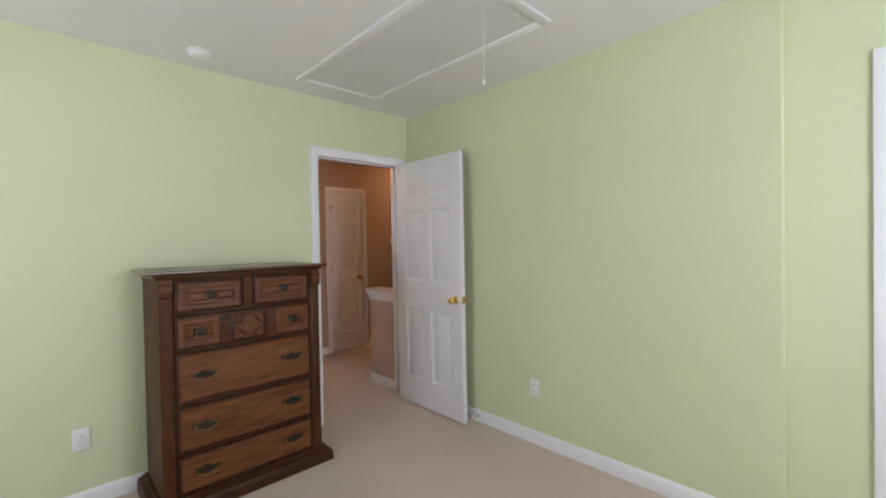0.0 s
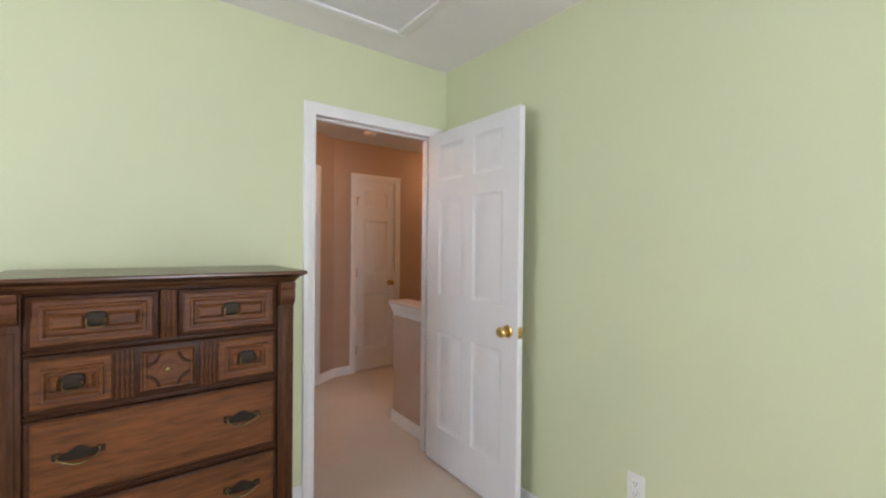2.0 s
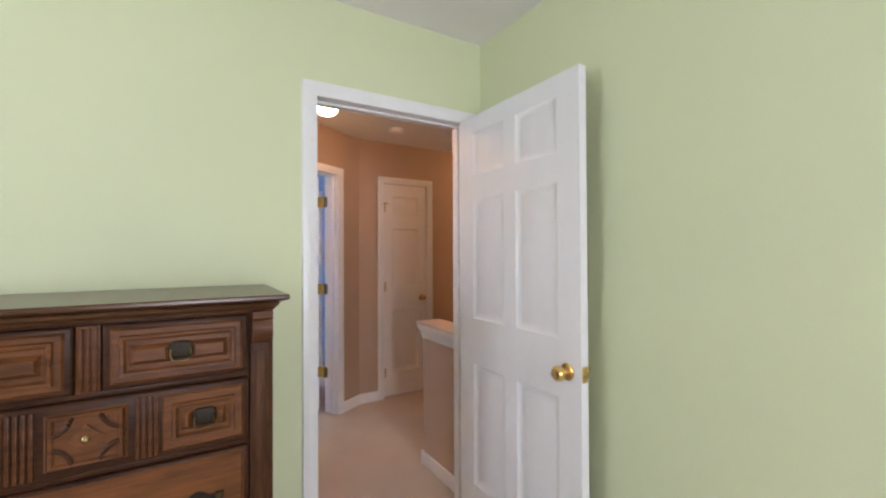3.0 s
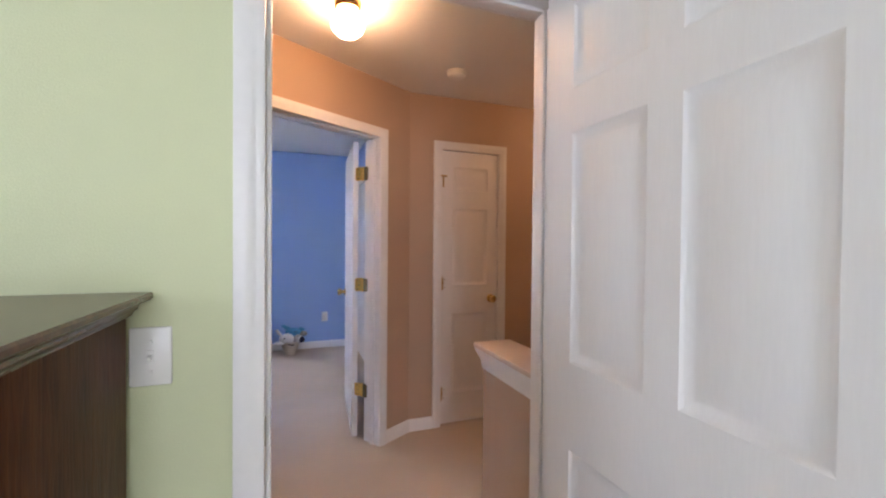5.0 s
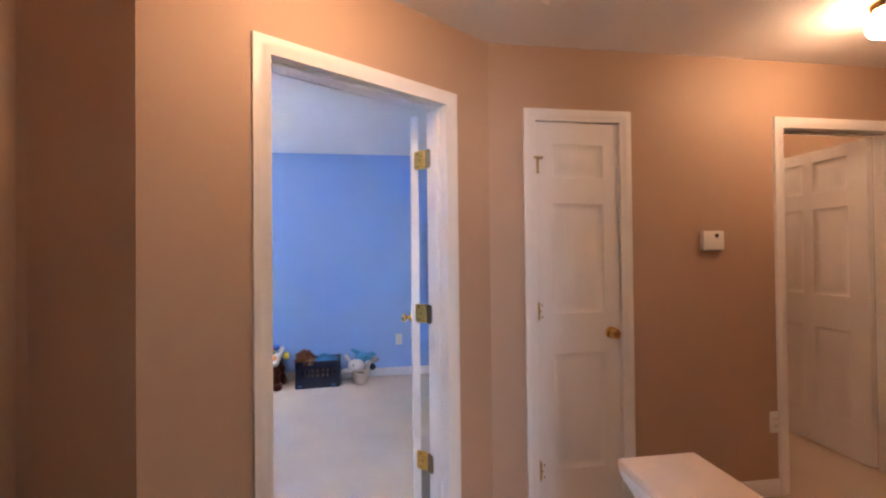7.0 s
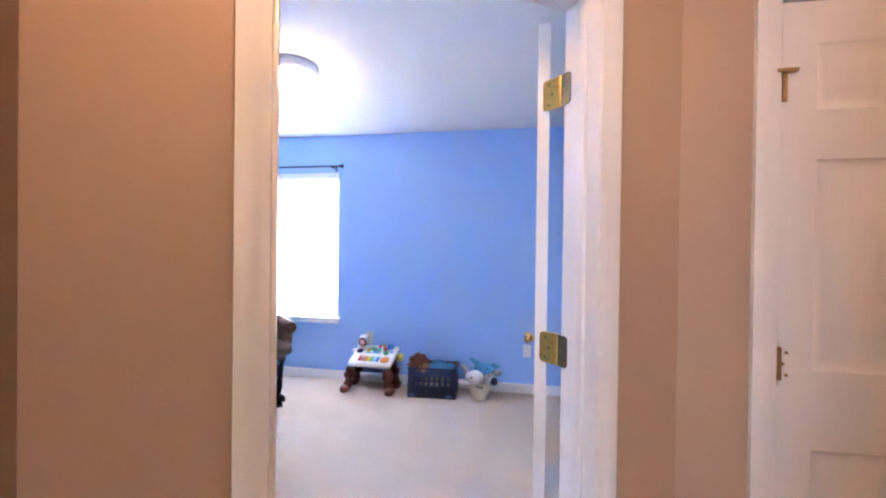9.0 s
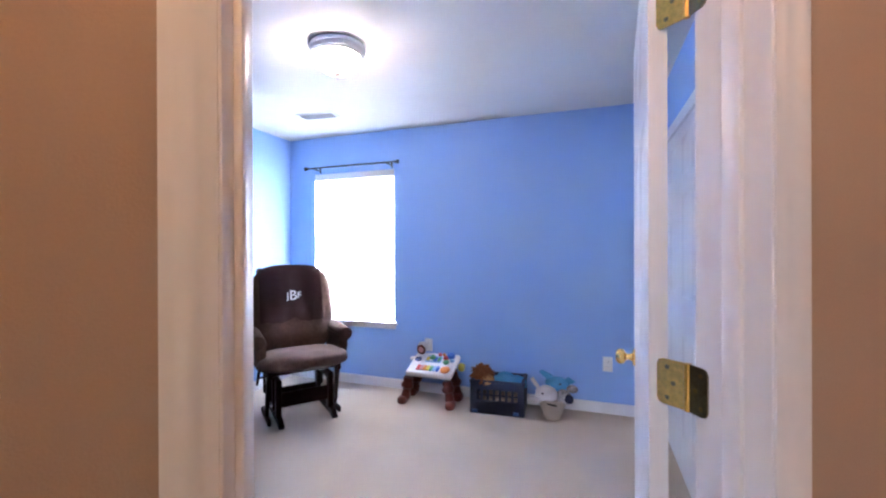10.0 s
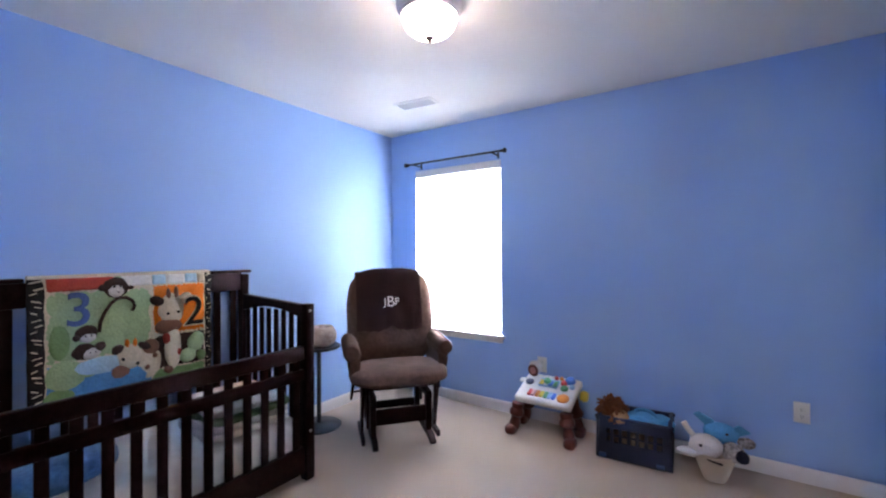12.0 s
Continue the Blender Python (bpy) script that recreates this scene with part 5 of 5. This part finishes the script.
# the throw over the chair's back
bm = bmesh.new()
nu, nv = 26, 30
grid = []
for j in range(nv + 1):
    row = []
    for i in range(nu + 1):
        un = -0.80 + 1.50 * i / nu
        hang = 0.34 - 0.09 * math.exp(-((i / nu - 0.52) / 0.10) ** 2) + 0.010 * math.sin(i * 1.7)
        a = -hang + (math.pi * 0.80 + hang) * j / nv
        sc = (1 - min(0.999, abs(un)) ** BP) ** (1 / BP)
        yy, zz = math.cos(a), math.sin(a)
        k = (abs(yy) ** BP + abs(zz) ** BP) ** (-1 / BP)
        wrinkle = 1 + 0.012 * math.sin(i * 0.9 + j * 0.25) + 0.03 * noise.noise(Vector((i * 0.4, j * 0.3, 0)))
        row.append(bm.verts.new((un * BWD / 2, -yy * k * sc * (BDP / 2) * wrinkle - (0.012 if yy > 0 else -0.010), zz * k * max(sc, 0.93) * (BHT / 2) + 0.010)))
    grid.append(row)
for a, b in zip(grid, grid[1:]):
    for i in range(nu):
        bm.faces.new((a[i], a[i + 1], b[i + 1], b[i]))
bmesh.ops.solidify(bm, geom=bm.faces[:], thickness=0.006)
throw = thing("throw_blanket", RK @ BACK, "dark chocolate fleece throw with a white monogram over the chair", "blanket")
part("cloth", bm, M_THROW, throw)
for ch, x, sz in (("J", -0.043, 0.078), ("B", 0.0, 0.115), ("F", 0.050, 0.078)):
    lettering("letter", ch, sz, M_THREAD, throw, pose(x - 0.01, -BDP / 2 - 0.021, 0.100, 0, 0, 0), "white embroidered letter", 0.004)

# ---------------------------------------------------------------- nursery: side table
ST = pose(-3.236, 3.40, 0)
stb = thing("side_table", ST, "small round black pedestal side table", "side table")
bm = bmesh.new()
lathe(bm, [(0, 0), (0.163, 0), (0.166, 0.006), (0.155, 0.014), (0.05, 0.020), (0.022, 0.030), (0, 0.03)], 40)
part("base", bm, M_BLACK, stb)
bm = bmesh.new()
lathe(bm, [(0, 0.025), (0.016, 0.025), (0.016, 0.57), (0.03, 0.585), (0, 0.586)], 18)
part("pole", bm, M_BLACK, stb)
bm = bmesh.new()
lathe(bm, [(0, 0.586), (0.154, 0.586), (0.160, 0.592), (0.160, 0.599), (0.154, 0.604), (0, 0.604)], 40)
part("tabletop", bm, M_BLACK, stb)
bm = bmesh.new()
vs = lathe(bm, [(0, 0), (0.050, 0.0), (0.072, 0.020), (0.082, 0.055), (0.080, 0.090), (0.066, 0.122), (0.060, 0.128), (0.054, 0.120), (0.05, 0.04), (0, 0.03)], 36)
for v in vs:
    k = 1 + 0.05 * math.cos(9 * math.atan2(v.co.y, v.co.x))
    v.co.x *= k
    v.co.y *= k
whole("pot", bm, mat("cream_mottled_ceramic", (0.74, 0.66, 0.56), 0.6, grain=34, var=0.2, bump=0.6, dark=(0.42, 0.26, 0.19)), ST @ pose(0.02, 0.015, 0.605) @ Matrix.Diagonal((1.25, 1.25, 1.12, 1)), "cream and brown mottled lobed pot on the side table", "pot")

# ---------------------------------------------------------------- nursery: toy table
TT = pose(-1.772, 4.222, 0)
tt = thing("activity_table", TT, "white toddler activity table with coloured buttons and brown legs", "toy table")
M_TOY = {n: plain("toy_" + n, c, 0.35, 30, 0.0) for n, c in dict(white=(0.78, 0.77, 0.76), brown=(0.115, 0.021, 0.010), red=(0.62, 0.07, 0.07), orange=(0.70, 0.24, 0.03), yellow=(0.72, 0.55, 0.06), green=(0.14, 0.42, 0.20), blue=(0.06, 0.18, 0.62), sky=(0.30, 0.52, 0.75), pink=(0.62, 0.30, 0.30), navy=(0.02, 0.03, 0.12)).items()}
TOP = pose(0.018, 0, 0.312, 20) @ Matrix.Diagonal((0.90, 0.92, 1, 1))
for sx in (-1, 1):
    for sy in (-1, 1):
        bm = bmesh.new()
        h = 0.285 + 0.065 * sy
        lathe(bm, [(0, 0.03), (0.030, 0.04), (0.033, 0.075), (0.027, 0.105), (0.029, 0.125), (0.042, 0.140), (0.044, 0.160), (0.036, 0.178), (0.028, 0.195), (0.027, h - 0.05), (0.036, h - 0.02), (0.034, h), (0, h + 0.004)], 16, pose(sx * 0.207, sy * 0.105, 0, 3 * sy, -9 * sx, 0) @ Matrix.Diagonal((1.2, 1.25, 1, 1)))
        leg = part("leg", bm, M_TOY["brown"], tt, "turned glossy brown plastic leg")
        bm = bmesh.new()
        cushion(bm, 0.080, 0.116, 0.070, 2.8, 8, pose(sx * 0.212, sy * 0.105 - 0.022, 0.0352), 0)
        part("foot", bm, M_TOY["brown"], leg)
bm = bmesh.new()
box(bm, -0.225, -0.165, -0.030, 0.225, 0.165, 0.022, 0.020, 3, TOP)
tp = part("table_top", bm, M_TOY["white"], tt, "white tilted play top")
bm = bmesh.new()
box(bm, -0.085, 0.005, 0.020, 0.070, 0.100, 0.032, 0.006, 2, TOP)
part("screen_panel", bm, M_TOY["sky"], tp, "pale blue picture panel")
for x0, x1, c in ((-0.080, -0.045, "yellow"), (-0.040, -0.012, "white"), (-0.008, 0.028, "blue"), (0.034, 0.064, "green")):
    bm = bmesh.new()
    box(bm, x0, 0.012, 0.031, x1, 0.075 if c != "white" else 0.055, 0.038, 0.004, 2, TOP)
    part("picture_flap", bm, M_TOY[c], tp, c + " plastic flap")
bm = bmesh.new()
cushion(bm, 0.050, 0.040, 0.030, 2.6, 6, TOP @ pose(-0.238, 0.06, 0.01, 0, 0, 30), 0)
part("side_lever", bm, M_TOY["white"], tp, "white side lever")
for k, c in enumerate(("red", "pink", "orange", "yellow", "green", "sky", "blue")):
    bm = bmesh.new()
    box(bm, -0.128 + k * 0.032, -0.125, 0.020, -0.100 + k * 0.032, -0.058, 0.034, 0.004, 2, TOP)
    part("piano_key", bm, M_TOY[c], tp, c + " plastic key")
for x, y, r, c, h in ((-0.165, 0.035, 0.034, "navy", 0.016), (0.145, 0.115, 0.040, "blue", 0.03), (0.105, 0.075, 0.024, "red", 0.026), (0.125, 0.020, 0.030, "green", 0.02), (0.150, -0.095, 0.046, "orange", 0.02), (-0.02, 0.055, 0.030, "green", 0.036), (0.03, 0.125, 0.018, "red", 0.02), (0.07, 0.13, 0.016, "orange", 0.02), (0.175, 0.05, 0.022, "sky", 0.02)):
    bm = bmesh.new()
    lathe(bm, [(0, 0.02), (r, 0.02), (r, 0.02 + h * 0.6), (r * 0.7, 0.02 + h), (0, 0.02 + h)], 20, TOP @ pose(x, y, 0))
    part("button", bm, M_TOY[c], tp, c + " round plastic button")
bm = bmesh.new()
lathe(bm, [(0, 0), (0.014, 0), (0.014, 0.03), (0.045, 0.045), (0.052, 0.075), (0.040, 0.108), (0, 0.118)], 22, TOP @ pose(-0.145, 0.13, 0.018))
sp = part("spinner", bm, M_TOY["white"], tp, "white spinning ball")
bm = bmesh.new()
lathe(bm, [(0, 0.0), (0.040, 0.0), (0.046, 0.006), (0.040, 0.012), (0, 0.012)], 20, TOP @ pose(-0.145, 0.088, 0.092, 78))
part("spinner_face", bm, M_TOY["brown"], sp, "brown face of the spinning ball")
bm = bmesh.new()
lathe(bm, [(0, 0.0), (0.026, 0.0), (0.026, 0.004), (0, 0.006)], 18, TOP @ pose(-0.145, 0.078, 0.094, 78))
part("spinner_face", bm, M_TOY["pink"], sp, "pink middle of the spinning ball")
bm = bmesh.new()
lathe(bm, [(0, 0), (0.030, 0), (0.038, 0.02), (0.030, 0.045), (0, 0.05)], 18, pose(0.232, 0.05, 0.30, 0, 90, 0))
part("side_wheel", bm, M_TOY["yellow"], tt, "yellow side wheel")

# ---------------------------------------------------------------- nursery: toy crate and soft toys
BK = pose(-1.19, 4.245, 0, 0, 0, 4)
crate = thing("toy_crate", BK, "dark navy plastic crate with slotted sides full of toys", "crate")


def crate_side(w, holes, parent, m):
    """One upright slotted side, drawn from its lower left corner."""
    bm = bmesh.new()
    t = 0.008
    for z0, z1 in ((0, 0.105), (0.138, 0.150), (0.183, 0.245)):
        box(bm, 0, 0, z0, w, t, z1, 0.002, 1)
    for z0, z1 in ((0.103, 0.140), (0.148, 0.185)):
        for k in range(holes + 1):
            x = 0.045 + (w - 0.09) * k / holes
            box(bm, x - 0.011, 0, z0, x + 0.011, t, z1, 0.002, 1)
        box(bm, 0, 0, z0, 0.04, t, z1, 0.001, 1)
        box(bm, w - 0.04, 0, z0, w, t, z1, 0.001, 1)
    box(bm, -0.006, -0.008, 0.240, w + 0.006, t + 0.006, 0.258, 0.005, 2)
    part("side_panel", bm, M_NAVY, parent, m=m)


crate_side(0.43, 7, crate, pose(-0.215, -0.14, 0.006, -4))
crate_side(0.43, 7, crate, pose(0.215, 0.14, 0.006, -4, 0, 180))
crate_side(0.28, 4, crate, pose(0.215, -0.14, 0.006, -3, 0, 90))
crate_side(0.28, 4, crate, pose(-0.215, 0.14, 0.006, -3, 0, -90))
bm = bmesh.new()
box(bm, -0.213, -0.138, 0, 0.213, 0.138, 0.010, 0.003)
part("crate_floor", bm, M_NAVY, crate)
for x in (-0.175, 0.15):
    bm = bmesh.new()
    box(bm, x - 0.022, -0.152, 0.012, x + 0.022, -0.138, 0.036, 0.004)
    part("corner_foot", bm, plain("mid_blue_plastic", (0.05, 0.11, 0.27), 0.4, 30, 0.0), crate, "mid blue corner foot")

bm = bmesh.new()
blob(bm, (0, 0, 0), 0.070, (1.05, 0.95, 1), 0.2, 3, 3.0)
rng = random.Random(5)
for k in range(110):                # tufts of the mane
    a, z = rng.uniform(0, 2 * math.pi), rng.uniform(-0.5, 1)
    w = math.sqrt(1 - z * z)
    d = Vector((w * math.cos(a), w * math.sin(a), z))
    tube(bm, [d * 0.058, d * 0.085 + Vector((0, 0, 0.004)), d * 0.100 + Vector((rng.uniform(-0.012, 0.012), rng.uniform(-0.012, 0.012), -0.004))], rng.uniform(0.006, 0.010), 5)
toy = whole("soft_toy", bm, plain("ginger_fur", (0.24, 0.085, 0.030), 1.0, 140, 0.9, 0.35), BK @ pose(-0.135, -0.03, 0.270), "fluffy ginger brown lion toy in the crate", "soft toy", "soft toys")
bm = bmesh.new()
blob(bm, (0.060, -0.050, -0.020), 0.052, (1, 1, 0.9), 0.1, 3, 1.0)
part("face", bm, plain("tan_plush", (0.42, 0.22, 0.09), 1.0, 140, 0.6, 0.2), toy, "tan plush face")
bm = bmesh.new()
blob(bm, (0, 0, 0), 0.10, (1.35, 0.9, 0.6), 0.25, 4, 7.0)
blob(bm, (0.09, 0.02, 0.0), 0.07, (1.1, 0.9, 0.8), 0.2, 3, 5.0)
tube(bm, [(0.0 + 0.065 * math.cos(a), 0.0, 0.035 + 0.045 * math.sin(a)) for a in [math.pi * k / 10 for k in range(11)]], 0.012, 8)
whole("soft_toy", bm, M_BLUECLOTH, BK @ pose(0.055, -0.02, 0.225), "bright blue soft toy lying in the crate", "soft toy", "soft toys")
bm = bmesh.new()
blob(bm, (0, 0, 0), 0.12, (1.4, 0.9, 0.6), 0.2, 3, 2.0)
whole("soft_toy", bm, plain("mixed_toy_cloth", (0.30, 0.24, 0.20), 1.0, 30, 0.5, 0.6), BK @ pose(0.0, 0.0, 0.105), "mottled soft toys filling the crate", "soft toy", "soft toys")

PB = pose(-0.765, 4.200, 0)
pot = thing("fabric_bin", PB, "cream fabric storage bin holding soft toys", "storage bin")
bm = bmesh.new()
lathe(bm, [(0, 0), (0.054, 0), (0.060, 0.01), (0.114, 0.158), (0.117, 0.165), (0.110, 0.165), (0.056, 0.015), (0, 0.012)], 32)
part("bin_body", bm, plain("cream_canvas", (0.64, 0.56, 0.45), 0.95, 140, 0.4), pot)
bm = bmesh.new()
cushion(bm, 0.075, 0.012, 0.014, 3, 5, pose(0.005, -0.104, 0.138, 20, 10, 0), 0)
part("handle_slot", bm, M_SLOT, pot, "dark handle slot")
bm = bmesh.new()
blob(bm, (0, 0, 0), 0.074, (1.12, 0.9, 0.86), 0.06, 4, 1.0)
blob(bm, (-0.085, -0.035, -0.040), 0.040, (1.45, 0.75, 0.62), 0.05, 3, 2.0)
tube(bm, [(-0.060, 0.0, 0.045), (-0.085, 0.0, 0.075), (-0.108, 0.0, 0.112)], 0.016, 8)
toy = whole("soft_toy", bm, plain("white_plush", (0.76, 0.73, 0.71), 1.0, 130, 0.5, 0.12), PB @ pose(-0.040, -0.045, 0.195), "white plush toy leaning out of the bin", "soft toy", "soft toys")
bm = bmesh.new()
blob(bm, (-0.022, -0.062, 0.020), 0.009, (1, 0.7, 1), 0, 2)
part("eye", bm, M_SLOT, toy, "black bead eye")
bm = bmesh.new()
blob(bm, (0, 0, 0), 0.070, (1.25, 0.8, 0.80), 0.12, 4, 8.0)
prism(bm, [(-0.060, 0.02), (-0.135, 0.085), (-0.110, 0.100), (-0.030, 0.062)], -0.012, 0.012)
prism(bm, [(0.050, 0.035), (0.085, 0.062), (0.140, 0.030), (0.080, 0.0)], -0.010, 0.010)
toy = whole("soft_toy", bm, M_BLUECLOTH, PB @ pose(0.03, 0.050, 0.250), "blue plush toy with fins on top of the bin", "soft toy", "soft toys")
bm = bmesh.new()
blob(bm, (0.030, -0.062, 0.020), 0.008, (1, 0.7, 1), 0, 2)
part("eye", bm, M_SLOT, toy, "black bead eye")
bm = bmesh.new()
blob(bm, (0, 0, 0), 0.055, (1, 0.9, 1), 0.1, 3, 4.0)
blob(bm, (0.060, 0.03, 0.055), 0.035, (1.2, 0.4, 0.9), 0.1, 3, 6.0)
whole("soft_toy", bm, plain("grey_white_plush", (0.50, 0.48, 0.48), 1.0, 60, 0.5, 0.5), PB @ pose(0.088, -0.035, 0.185), "grey and white plush toy in the bin", "soft toy", "soft toys")
bm = bmesh.new()
blob(bm, (0, 0, 0), 0.032, (1, 0.9, 1.1), 0.1, 3, 4.0)
whole("soft_toy", bm, plain("dark_navy_plush", (0.02, 0.025, 0.06), 1.0, 80, 0.5, 0.3), PB @ pose(0.128, -0.075, 0.185), "small dark navy plush in the bin", "soft toy", "soft toys")
